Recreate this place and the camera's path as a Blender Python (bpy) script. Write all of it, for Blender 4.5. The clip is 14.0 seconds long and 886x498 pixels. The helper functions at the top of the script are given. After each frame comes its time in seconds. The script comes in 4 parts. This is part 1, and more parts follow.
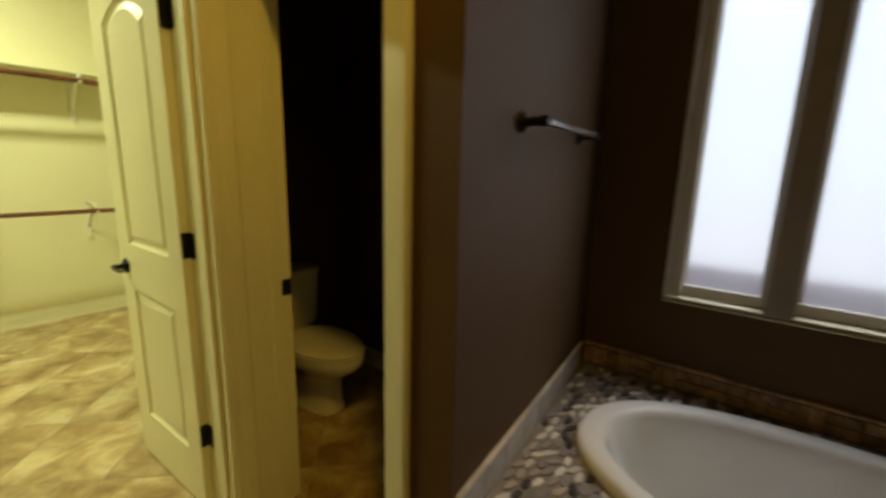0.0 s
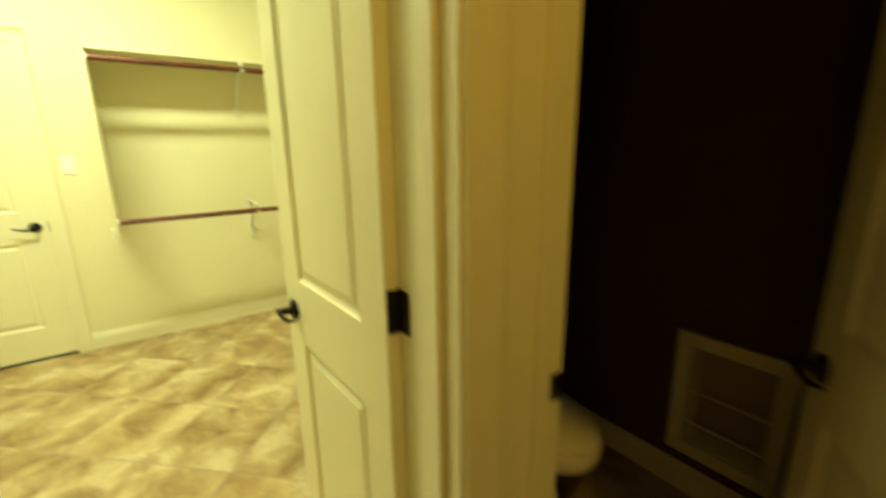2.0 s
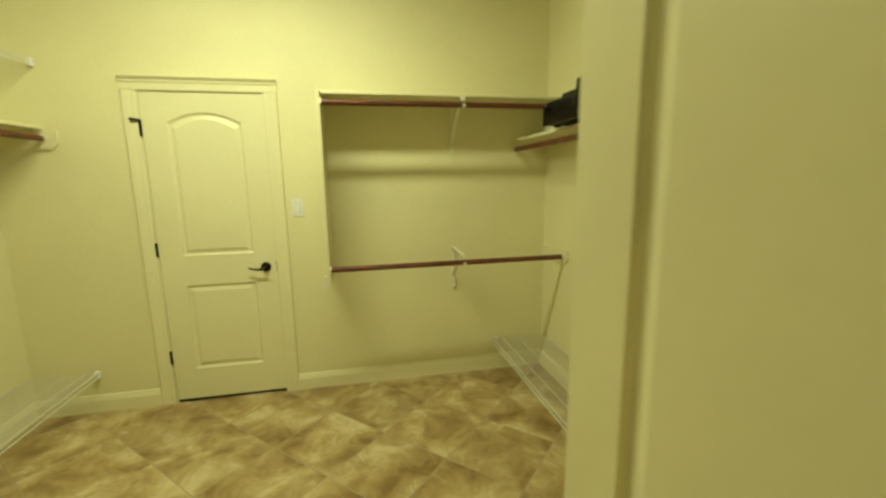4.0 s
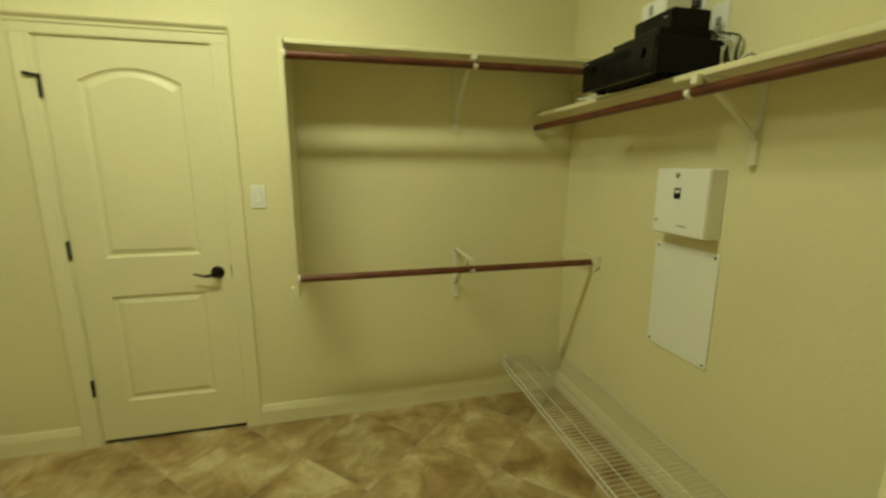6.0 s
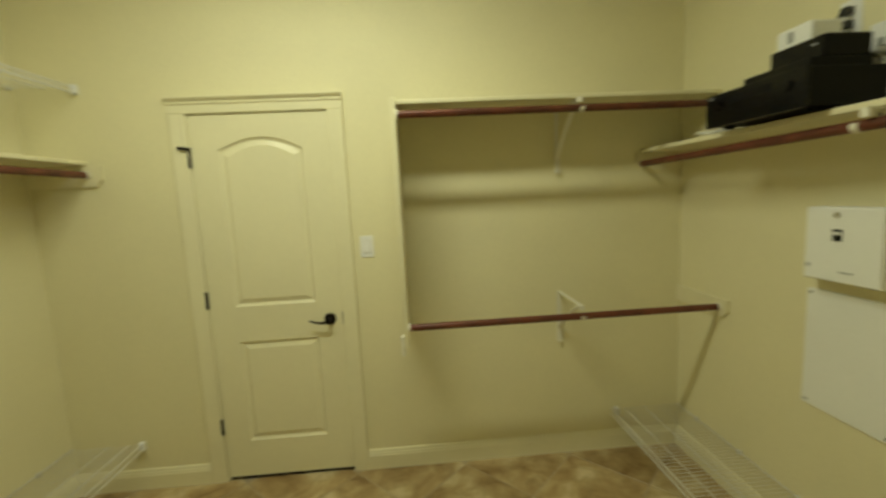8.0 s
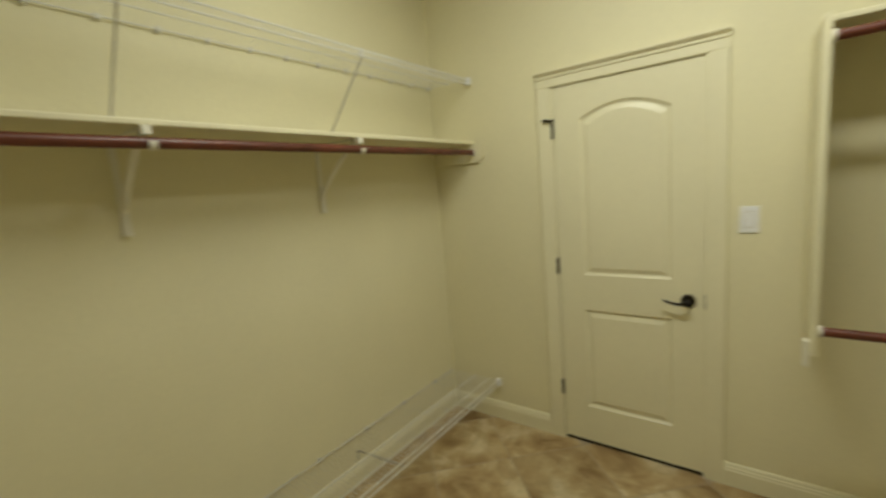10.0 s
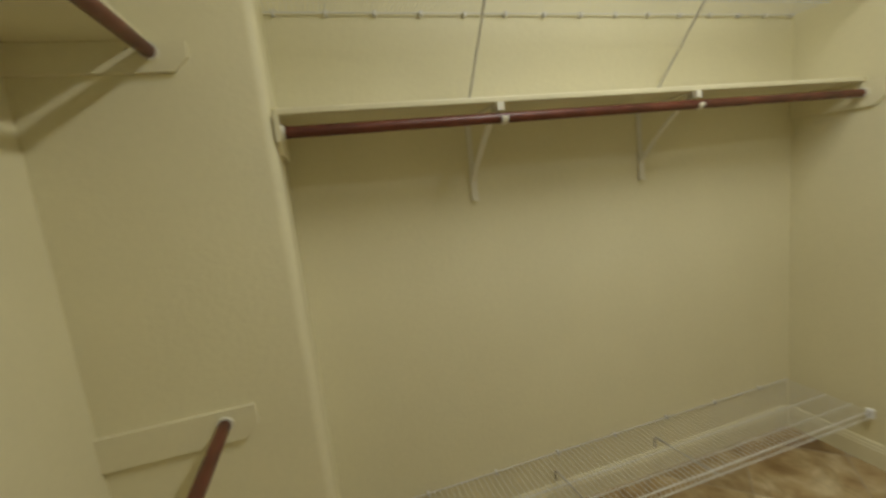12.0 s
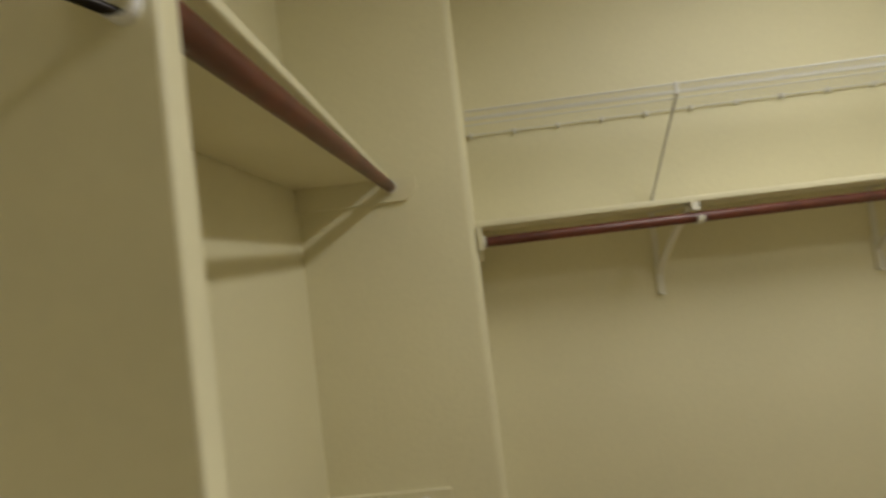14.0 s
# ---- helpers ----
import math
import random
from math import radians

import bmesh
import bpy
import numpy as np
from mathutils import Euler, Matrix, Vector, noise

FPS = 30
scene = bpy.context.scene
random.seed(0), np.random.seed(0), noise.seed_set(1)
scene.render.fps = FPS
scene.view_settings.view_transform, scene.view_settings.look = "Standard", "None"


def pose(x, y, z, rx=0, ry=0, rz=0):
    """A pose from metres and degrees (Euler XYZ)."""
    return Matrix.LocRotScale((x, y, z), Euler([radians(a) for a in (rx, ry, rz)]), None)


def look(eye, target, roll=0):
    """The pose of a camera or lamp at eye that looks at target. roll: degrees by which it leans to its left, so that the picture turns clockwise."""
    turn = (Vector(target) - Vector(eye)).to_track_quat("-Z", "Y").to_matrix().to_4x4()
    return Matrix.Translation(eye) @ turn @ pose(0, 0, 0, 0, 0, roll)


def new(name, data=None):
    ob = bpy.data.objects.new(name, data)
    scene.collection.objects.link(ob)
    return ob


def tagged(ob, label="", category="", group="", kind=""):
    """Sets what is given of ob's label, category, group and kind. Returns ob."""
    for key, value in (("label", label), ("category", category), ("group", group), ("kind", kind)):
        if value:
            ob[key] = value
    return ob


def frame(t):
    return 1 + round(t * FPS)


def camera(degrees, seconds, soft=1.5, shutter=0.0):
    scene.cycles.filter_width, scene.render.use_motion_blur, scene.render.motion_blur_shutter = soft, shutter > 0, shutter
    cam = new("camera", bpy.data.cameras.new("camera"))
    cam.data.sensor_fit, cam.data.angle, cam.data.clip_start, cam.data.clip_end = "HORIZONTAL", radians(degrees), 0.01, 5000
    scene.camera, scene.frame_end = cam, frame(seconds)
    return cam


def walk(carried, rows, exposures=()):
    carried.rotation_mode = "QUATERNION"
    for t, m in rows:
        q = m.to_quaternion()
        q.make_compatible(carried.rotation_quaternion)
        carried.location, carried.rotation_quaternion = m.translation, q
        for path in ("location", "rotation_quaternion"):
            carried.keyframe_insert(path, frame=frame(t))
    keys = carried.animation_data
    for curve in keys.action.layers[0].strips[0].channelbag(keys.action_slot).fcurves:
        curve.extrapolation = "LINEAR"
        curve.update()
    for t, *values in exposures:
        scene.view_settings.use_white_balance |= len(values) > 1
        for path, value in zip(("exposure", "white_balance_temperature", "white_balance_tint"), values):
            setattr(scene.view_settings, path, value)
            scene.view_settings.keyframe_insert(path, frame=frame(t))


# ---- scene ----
cam = camera(93.4, 14.0, 2.6, 0.8)
PATH = [
    (0, (0.264, -0.228, 1.371), (1.81, 0.978, 0.98), 1.4),
    (0.5, (0.273, -0.04, 1.341), (1.723, 1.265, 0.9), 2.3),
    (1, (0.36, 0.16, 1.345), (1.717, 1.562, 0.905), 2.2),
    (1.5, (0.409, 0.415, 1.358), (1.698, 1.881, 0.923), 2.4),
    (2, (0.467, 0.678, 1.388), (1.608, 2.251, 0.915), -0.9),
    (2.3, (0.49, 0.8, 1.44), (1.346, 2.581, 1.13), 0.9),
    (2.5, (0.525, 0.905, 1.451), (1.178, 2.774, 1.165), 0.4),
    (2.7, (0.53, 0.979, 1.47), (0.989, 2.909, 1.217), -0.6),
    (3, (0.533, 1.079, 1.48), (0.984, 3.012, 1.234), -0.1),
    (3.5, (0.536, 1.276, 1.493), (0.994, 3.203, 1.218), -0.5),
    (3.7, (0.512, 1.346, 1.509), (0.917, 3.279, 1.195), -1.2),
    (5.8, (0.548, 2.034, 1.467), (0.952, 3.954, 1.077), 0.2),
    (6, (0.557, 2.056, 1.471), (1.012, 3.965, 1.082), -0.0),
    (6.5, (0.561, 2.098, 1.521), (1.071, 4.006, 1.203), -2.5),
    (7, (0.533, 2.102, 1.56), (0.99, 4.033, 1.309), -2.9),
    (9.3, (0.181, 2.144, 1.572), (-0.503, 4.003, 1.298), -3.5),
    (9.5, (0.156, 2.143, 1.576), (-0.677, 3.939, 1.295), -3.8),
    (10, (0.142, 2.153, 1.564), (-1.052, 3.732, 1.274), -4.8),
    (10.5, (0.11, 2.139, 1.568), (-1.334, 3.489, 1.267), -5.3),
    (11, (0.063, 2.105, 1.563), (-1.585, 3.19, 1.238), -5.8),
    (11.5, (0.037, 2.069, 1.561), (-1.777, 2.846, 1.238), -6.9),
    (12, (0.028, 2.036, 1.568), (-1.873, 2.578, 1.265), -6.4),
    (12.5, (0.038, 2.02, 1.59), (-1.911, 2.396, 1.339), -6.5),
    (13, (0.056, 1.984, 1.629), (-1.926, 2.219, 1.508), -6.1),
    (13.5, (0.076, 1.947, 1.689), (-1.921, 2.058, 1.668), -6.7),
    (14, (0.099, 1.901, 1.725), (-1.898, 1.808, 1.772), -6.7),
]
EXPOSURES = [(0, -0.18, 6600, 10), (0.5, -0.06, 6700, 10), (1.5, 0.2, 6900, 8), (2.5, -0.02, 6800, 7), (3, -0.38, 6900, 6), (3.7, -0.67, 6900, 8),
             (5.8, -1.21, 6700, 13), (7, -1.21, 6500, 16), (9.3, -1.34, 5700, 37), (10.5, -1.34, 5600, 41), (14, -1.38, 5500, 50)]
walk(cam, [(t, look(eye, aim, roll)) for t, eye, aim, roll in PATH], EXPOSURES)
WIN_X = 2.28                                             # inner face of the window wall
CLOSET_WATTS, BATH_WATTS, FILL_WATTS, WINDOW_WATTS, SKY_WATTS = 72, 71, 4, 14, 66

# ---- world and light ----
world = bpy.data.worlds.new("World")
scene.world = world
world.use_nodes = True
sky = world.node_tree.nodes.new("ShaderNodeTexSky")
sky.sky_type, sky.sun_disc = "NISHITA", False
sky.sun_elevation, sky.sun_rotation = radians(60), radians(270)
world.node_tree.links.new(sky.outputs[0], world.node_tree.nodes["Background"].inputs[0])
world.node_tree.nodes["Background"].inputs[1].default_value = 0.15


def area_lamp(name, place, target, width, height, watts, colour):
    data = bpy.data.lights.new(name, "AREA")
    data.shape, data.size, data.size_y = "RECTANGLE", width, height
    data.energy, data.color = watts, colour
    ob = new(name, data)
    ob.matrix_world = look(place, target)
    return ob


# long ceiling fixture of the closet, panels standing in for daylight outside the window and above it, unseen warm
# lights added for the bathroom
area_lamp("closet_lamp", (-0.06, 3.257, 2.93), (-0.06, 3.2571, 0), 1.15, 0.15, CLOSET_WATTS, (0.905, 1.0, 0.61))
area_lamp("window_daylight", (WIN_X + 0.20, -0.315, 1.70), (0, -0.315, 1.6999), 0.86, 1.50, WINDOW_WATTS, (1.0, 0.95, 0.88))
# extra panel outside, added so daylight reaches the tub and deck from above
area_lamp("sky_daylight", (3.5, -0.3, 3.4), (2.0, -0.4, 0.6), 1.6, 1.6, SKY_WATTS, (0.97, 0.97, 1.0))
# unseen fill lamp, added to warm the bathroom from the west
area_lamp("bathroom_fill", (-2.12, -0.5, 2.05), (0, -0.5, 1.9), 0.8, 0.16, FILL_WATTS, (1.0, 0.60, 0.11))
sun = bpy.data.lights.new("sun", "SUN")
sun.energy, sun.angle, sun.color = 4.5, radians(0.5), (1.0, 0.95, 0.87)
new("sun", sun).matrix_world = look((-5, 0, 8.66), (0, 0, 0))
# unseen spot added to brighten the trim between the two doorways, kept off the tub
spot = bpy.data.lights.new("bathroom_warm_spot", "SPOT")
spot.energy, spot.color, spot.spot_size, spot.spot_blend, spot.shadow_soft_size = BATH_WATTS, (1.0, 0.62, 0.08), radians(72), 0.8, 0.06
new("bathroom_warm_spot", spot).matrix_world = look((0.62, 0.05, 3.03), (0.80, 1.0, 0.6))


# ---- materials ----
def material(name, colour, rough=0.6, metal=0.0, second=None, scale=3.0, grain=60.0, bump=0.0, spread=0.06, vary=0.0,
             bump_scale=None, stretch=(1, 1, 1), coat=0.0, warp=0.0, spec=0.5):
    """Painted, stained or glazed surface: a broad and a fine variation of colour, roughness spread and fine relief."""
    m = bpy.data.materials.new(name)
    m.use_nodes = True
    nt = m.node_tree
    nodes, link = nt.nodes, nt.links.new
    b = nodes["Principled BSDF"]
    co = nodes.new("ShaderNodeTexCoord")
    mp = nodes.new("ShaderNodeMapping")
    mp.inputs["Scale"].default_value = stretch
    geo = nodes.new("ShaderNodeNewGeometry")
    if vary:
        # every piece takes its own patch of the pattern
        own = nodes.new("ShaderNodeObjectInfo")
        shift = nodes.new("ShaderNodeVectorMath")
        shift.operation = "MULTIPLY_ADD"
        shift.inputs[1].default_value = (17, 23, 11)
        link(own.outputs["Random"], shift.inputs[0])
        link(geo.outputs["Position"], shift.inputs[2])
        link(shift.outputs[0], mp.inputs[0])
    else:
        link(geo.outputs["Position"], mp.inputs[0])
    big = nodes.new("ShaderNodeTexNoise")
    big.inputs["Scale"].default_value, big.inputs["Detail"].default_value, big.inputs["Distortion"].default_value = scale, 5, warp
    link(mp.outputs[0], big.inputs["Vector"])
    fine = nodes.new("ShaderNodeTexNoise")
    fine.inputs["Scale"].default_value, fine.inputs["Detail"].default_value, fine.inputs["Distortion"].default_value = grain, 3, warp
    link(mp.outputs[0], fine.inputs["Vector"])
    ramp = nodes.new("ShaderNodeValToRGB")
    c2 = second or tuple(c * (1 - 2 * spread) for c in colour)
    ramp.color_ramp.elements[0].position, ramp.color_ramp.elements[1].position = 0.35, 0.65
    ramp.color_ramp.elements[0].color = (*c2, 1)
    ramp.color_ramp.elements[1].color = (*colour, 1)
    link(big.outputs[0], ramp.inputs[0])
    mix = nodes.new("ShaderNodeMixRGB")
    mix.blend_type = "MULTIPLY"
    mix.inputs[0].default_value = 1
    r2 = nodes.new("ShaderNodeMapRange")
    r2.inputs["To Min"].default_value, r2.inputs["To Max"].default_value = 1 - spread * 1.6, 1 + spread
    link(fine.outputs[0], r2.inputs[0])
    link(ramp.outputs[0], mix.inputs[1])
    link(r2.outputs[0], mix.inputs[2])
    last = mix.outputs[0]
    if vary:
        info = nodes.new("ShaderNodeObjectInfo")
        r4 = nodes.new("ShaderNodeMapRange")
        r4.inputs["To Min"].default_value, r4.inputs["To Max"].default_value = 1 - vary, 1 + vary
        link(info.outputs["Random"], r4.inputs[0])
        m2 = nodes.new("ShaderNodeMixRGB")
        m2.blend_type = "MULTIPLY"
        m2.inputs[0].default_value = 1
        link(last, m2.inputs[1])
        link(r4.outputs[0], m2.inputs[2])
        last = m2.outputs[0]
    link(last, b.inputs["Base Color"])
    r3 = nodes.new("ShaderNodeMapRange")
    r3.inputs["To Min"].default_value, r3.inputs["To Max"].default_value = max(rough - 0.1, 0.02), min(rough + 0.1, 1)
    link(fine.outputs[0], r3.inputs[0])
    link(r3.outputs[0], b.inputs["Roughness"])
    b.inputs["Metallic"].default_value = metal
    b.inputs["Coat Weight"].default_value = coat
    b.inputs["Specular IOR Level"].default_value = spec
    if bump:
        relief = fine
        if bump_scale:
            relief = nodes.new("ShaderNodeTexNoise")
            relief.inputs["Scale"].default_value, relief.inputs["Detail"].default_value = bump_scale, 4
            link(geo.outputs["Position"], relief.inputs["Vector"])
        bp = nodes.new("ShaderNodeBump")
        bp.inputs["Strength"].default_value, bp.inputs["Distance"].default_value = bump, 0.004
        link(relief.outputs[0], bp.inputs["Height"])
        link(bp.outputs[0], b.inputs["Normal"])
    return m


CREAM = material("cream_wall_paint", (0.80, 0.745, 0.50), 0.62, spread=0.025, scale=1.6, grain=45, bump=0.26, bump_scale=60)
CEILING = material("ceiling_paint", (0.82, 0.78, 0.62), 0.85, spread=0.02, bump=0.3, bump_scale=60)
BROWN = material("chocolate_wall_paint", (0.102, 0.055, 0.022), 0.65, spread=0.05, scale=2, grain=40, bump=0.3, bump_scale=70, spec=0.25)
TRIM = material("trim_enamel", (0.82, 0.77, 0.545), 0.36, spread=0.02, scale=2.5, grain=30, bump=0.03)
SHELF = material("shelf_paint", (0.81, 0.755, 0.52), 0.45, spread=0.03, scale=4, grain=50, bump=0.08)
BRACKET = material("white_coated_steel", (0.82, 0.79, 0.68), 0.4, spread=0.03)
WIRE = material("white_vinyl_wire", (0.74, 0.73, 0.69), 0.35, spread=0.03)
STRUT = material("grey_steel_strut", (0.56, 0.54, 0.50), 0.45, metal=0.15, spread=0.05)
ROD = material("mahogany_stain", (0.165, 0.043, 0.021), 0.42, second=(0.09, 0.023, 0.012), scale=9, grain=90, spread=0.14, bump=0.05)
BLACK = material("oil_rubbed_bronze", (0.022, 0.017, 0.014), 0.35, metal=0.7, spread=0.1)
PORCELAIN = material("white_porcelain", (0.80, 0.78, 0.72), 0.12, spread=0.01, coat=0.4)
ACRYLIC = material("tub_acrylic", (0.82, 0.81, 0.77), 0.14, spread=0.01, coat=0.5)
SEAT = material("toilet_seat_plastic", (0.78, 0.75, 0.66), 0.25, spread=0.01)


def mottled_tile():
    """Glazed stone-look tile: clouds from dark umber to cream, darker creases and a fine grain, shifted from tile to tile."""
    m = bpy.data.materials.new("slate_look_floor_tile")
    m.use_nodes = True
    nodes, link = m.node_tree.nodes, m.node_tree.links.new
    b = nodes["Principled BSDF"]
    geo, own = nodes.new("ShaderNodeNewGeometry"), nodes.new("ShaderNodeObjectInfo")
    shift = nodes.new("ShaderNodeVectorMath")
    shift.operation = "MULTIPLY_ADD"
    shift.inputs[1].default_value = (17, 23, 11)
    link(own.outputs["Random"], shift.inputs[0])
    link(geo.outputs["Position"], shift.inputs[2])

    def cloud(scale, detail, warp, rough=0.55):
        n = nodes.new("ShaderNodeTexNoise")
        n.inputs["Scale"].default_value, n.inputs["Detail"].default_value = scale, detail
        n.inputs["Distortion"].default_value, n.inputs["Roughness"].default_value = warp, rough
        link(shift.outputs[0], n.inputs["Vector"])
        return n

    broad, fine, crease = cloud(4.6, 7, 0.55, 0.56), cloud(30, 3, 0.3), cloud(4.0, 4, 0.9)
    ramp = nodes.new("ShaderNodeValToRGB")
    stops = ((0.33, (0.235, 0.142, 0.056)), (0.45, (0.375, 0.258, 0.118)), (0.55, (0.470, 0.352, 0.180)), (0.66, (0.620, 0.515, 0.315)))
    el = ramp.color_ramp.elements
    el[0].position, el[1].position = stops[0][0], stops[3][0]
    el[0].color, el[1].color = (*stops[0][1], 1), (*stops[3][1], 1)
    for at, c in stops[1:3]:
        el.new(at).color = (*c, 1)
    link(broad.outputs[0], ramp.inputs[0])
    # creases where the third cloud crosses its middle value
    ridge = nodes.new("ShaderNodeMath")
    ridge.operation = "SUBTRACT"
    ridge.inputs[1].default_value = 0.5
    link(crease.outputs[0], ridge.inputs[0])
    away = nodes.new("ShaderNodeMath")
    away.operation = "ABSOLUTE"
    link(ridge.outputs[0], away.inputs[0])
    last = ramp.outputs[0]
    for source, a0, a1, b0, b1 in ((away.outputs[0], 0.0, 0.03, 0.86, 1.0), (fine.outputs[0], 0.3, 0.7, 0.94, 1.04), (own.outputs["Random"], 0.0, 1.0, 0.92, 1.08)):
        rng_node = nodes.new("ShaderNodeMapRange")
        for key, value in (("From Min", a0), ("From Max", a1), ("To Min", b0), ("To Max", b1)):
            rng_node.inputs[key].default_value = value
        link(source, rng_node.inputs[0])
        mix = nodes.new("ShaderNodeMixRGB")
        mix.blend_type = "MULTIPLY"
        mix.inputs[0].default_value = 1
        link(last, mix.inputs[1])
        link(rng_node.outputs[0], mix.inputs[2])
        last = mix.outputs[0]
    link(last, b.inputs["Base Color"])
    gloss = nodes.new("ShaderNodeMapRange")
    gloss.inputs["To Min"].default_value, gloss.inputs["To Max"].default_value = 0.32, 0.52
    link(broad.outputs[0], gloss.inputs[0])
    link(gloss.outputs[0], b.inputs["Roughness"])
    bp = nodes.new("ShaderNodeBump")
    bp.inputs["Strength"].default_value, bp.inputs["Distance"].default_value = 0.2, 0.004
    link(broad.outputs[0], bp.inputs["Height"])
    link(bp.outputs[0], b.inputs["Normal"])
    return m


TILE = mottled_tile()
GROUT = material("beige_grout", (0.46, 0.37, 0.25), 0.9, spread=0.08, bump=0.2)
STONE = material("travertine_tile", (0.46, 0.30, 0.14), 0.4, second=(0.22, 0.12, 0.05), scale=26, grain=80, spread=0.15, bump=0.2, vary=0.35)
STONE_LIGHT = material("pale_stone_tile", (0.55, 0.50, 0.44), 0.4, second=(0.42, 0.37, 0.31), scale=12, grain=60, spread=0.1, bump=0.15, vary=0.2)
PEBBLES = [material("pebble_pale", (0.68, 0.66, 0.62), 0.35, spread=0.1, scale=20, vary=0.2),
           material("pebble_grey", (0.27, 0.25, 0.245), 0.35, spread=0.1, scale=20, vary=0.25),
           material("pebble_dark", (0.055, 0.05, 0.055), 0.3, spread=0.1, scale=20, vary=0.3),
           material("pebble_tan", (0.40, 0.35, 0.30), 0.35, spread=0.1, scale=20, vary=0.2)]
MORTAR = material("tan_mortar", (0.25, 0.225, 0.20), 0.9, spread=0.1)
WINDOW_FRAME = material("taupe_window_frame", (0.34, 0.29, 0.23), 0.45, spread=0.05)
VINYL = material("window_vinyl", (0.62, 0.58, 0.50), 0.4, spread=0.03)
CHROME = material("brushed_nickel", (0.55, 0.53, 0.5), 0.25, metal=1.0, spread=0.05)
ELECTRONICS = material("black_device_case", (0.004, 0.004, 0.005), 0.6, spread=0.1, grain=200, spec=0.15)
GLOSS_BLACK = material("black_glossy_front", (0.003, 0.003, 0.004), 0.25, spread=0.05, spec=0.2)
PLASTIC = material("white_plastic", (0.88, 0.88, 0.90), 0.4, spread=0.02)
GREY_PLASTIC = material("grey_plastic", (0.35, 0.36, 0.38), 0.4, spread=0.04)
METAL_WHITE = material("white_powder_coat", (0.87, 0.87, 0.86), 0.5, spread=0.02)
CABLE_BLACK = material("black_cable", (0.02, 0.02, 0.02), 0.5)
CABLE_WHITE = material("white_cable", (0.75, 0.73, 0.66), 0.5)
# near-black colour for the shade below the closed door
GAP_SHADE = material("under_door_shade", (0.010, 0.008, 0.006), 0.9)
OUTSIDE = material("brick_fence_outside", (0.62, 0.33, 0.28), 0.9, second=(0.52, 0.26, 0.22), scale=8, bump=0.2)
LAWN = material("garden_ground", (0.16, 0.13, 0.09), 0.95, second=(0.08, 0.09, 0.04), scale=2)


def frosted():
    m = bpy.data.materials.new("frosted_glass")
    m.use_nodes = True
    b = m.node_tree.nodes["Principled BSDF"]
    b.inputs["Base Color"].default_value = (0.395, 0.45, 0.535, 1)
    b.inputs["Transmission Weight"].default_value = 1
    b.inputs["Roughness"].default_value = 0.55
    b.inputs["IOR"].default_value = 1.3
    nodes, links = m.node_tree.nodes, m.node_tree.links
    diffuse = nodes.new("ShaderNodeBsdfTranslucent")
    diffuse.inputs["Color"].default_value = (0.20, 0.22, 0.26, 1)
    mix = nodes.new("ShaderNodeMixShader")
    mix.inputs[0].default_value = 0.35
    links.new(b.outputs[0], mix.inputs[1])
    links.new(diffuse.outputs[0], mix.inputs[2])
    links.new(mix.outputs[0], nodes["Material Output"].inputs[0])
    return m


FROSTED = frosted()


# ---- building helpers ----
ORIGIN = {}


def thing(name, base, label="", category="", group="", kind=""):
    ob = new(name)
    ob.location = base
    ob.empty_display_size = 0.1
    ORIGIN[ob.name] = Vector(base)
    return tagged(ob, label, category, group, kind)


def part(name, bm, mat, parent=None, label="", smooth=False, normals=True):
    """Links a bmesh, drawn in world metres, as one mesh under parent."""
    if normals:
        bmesh.ops.recalc_face_normals(bm, faces=bm.faces)
    base = ORIGIN.get(parent.name, Vector((0, 0, 0))) if parent else Vector((0, 0, 0))
    for v in bm.verts:
        v.co -= base
    me = bpy.data.meshes.new(name)
    bm.to_mesh(me)
    bm.free()
    for m in (mat if isinstance(mat, (list, tuple)) else [mat]):
        me.materials.append(m)
    if smooth:
        for p in me.polygons:
            p.use_smooth = True
        me.set_sharp_from_angle(angle=radians(40))
    ob = new(name, me)
    if parent:
        ob.parent = parent
        ORIGIN[ob.name] = base
    if label:
        ob["label"] = label
    return ob


def structure(name, bm, mat, smooth=False):
    return tagged(part(name, bm, mat, smooth=smooth), kind="structure")


def box(bm, x0, x1, y0, y1, z0, z1, bevel=0.0, seg=2, m=None):
    r = bmesh.ops.create_cube(bm, size=1)
    vs = r["verts"]
    for v in vs:
        v.co = Vector(((x0 + x1) / 2 + v.co.x * (x1 - x0), (y0 + y1) / 2 + v.co.y * (y1 - y0), (z0 + z1) / 2 + v.co.z * (z1 - z0)))
    if bevel:
        es = {e for v in vs for e in v.link_edges}
        out = bmesh.ops.bevel(bm, geom=list(es), offset=bevel, segments=seg, affect="EDGES", profile=0.5)
        vs = list({v for f in out["faces"] for v in f.verts} | {v for v in vs if v.is_valid})
    if m:
        bmesh.ops.transform(bm, matrix=m, verts=vs)
    return vs


def boxed(x0, x1, y0, y1, z0, z1, bevel=0.0, seg=2, m=None):
    bm = bmesh.new()
    box(bm, x0, x1, y0, y1, z0, z1, bevel, seg, m)
    return bm


def prism(pts, z0, z1, bm=None):
    bm = bm or bmesh.new()
    lo = [bm.verts.new((x, y, z0)) for x, y in pts]
    hi = [bm.verts.new((x, y, z1)) for x, y in pts]
    n = len(pts)
    bm.faces.new(lo[::-1])
    bm.faces.new(hi)
    for i in range(n):
        bm.faces.new((lo[i], lo[(i + 1) % n], hi[(i + 1) % n], hi[i]))
    return bm


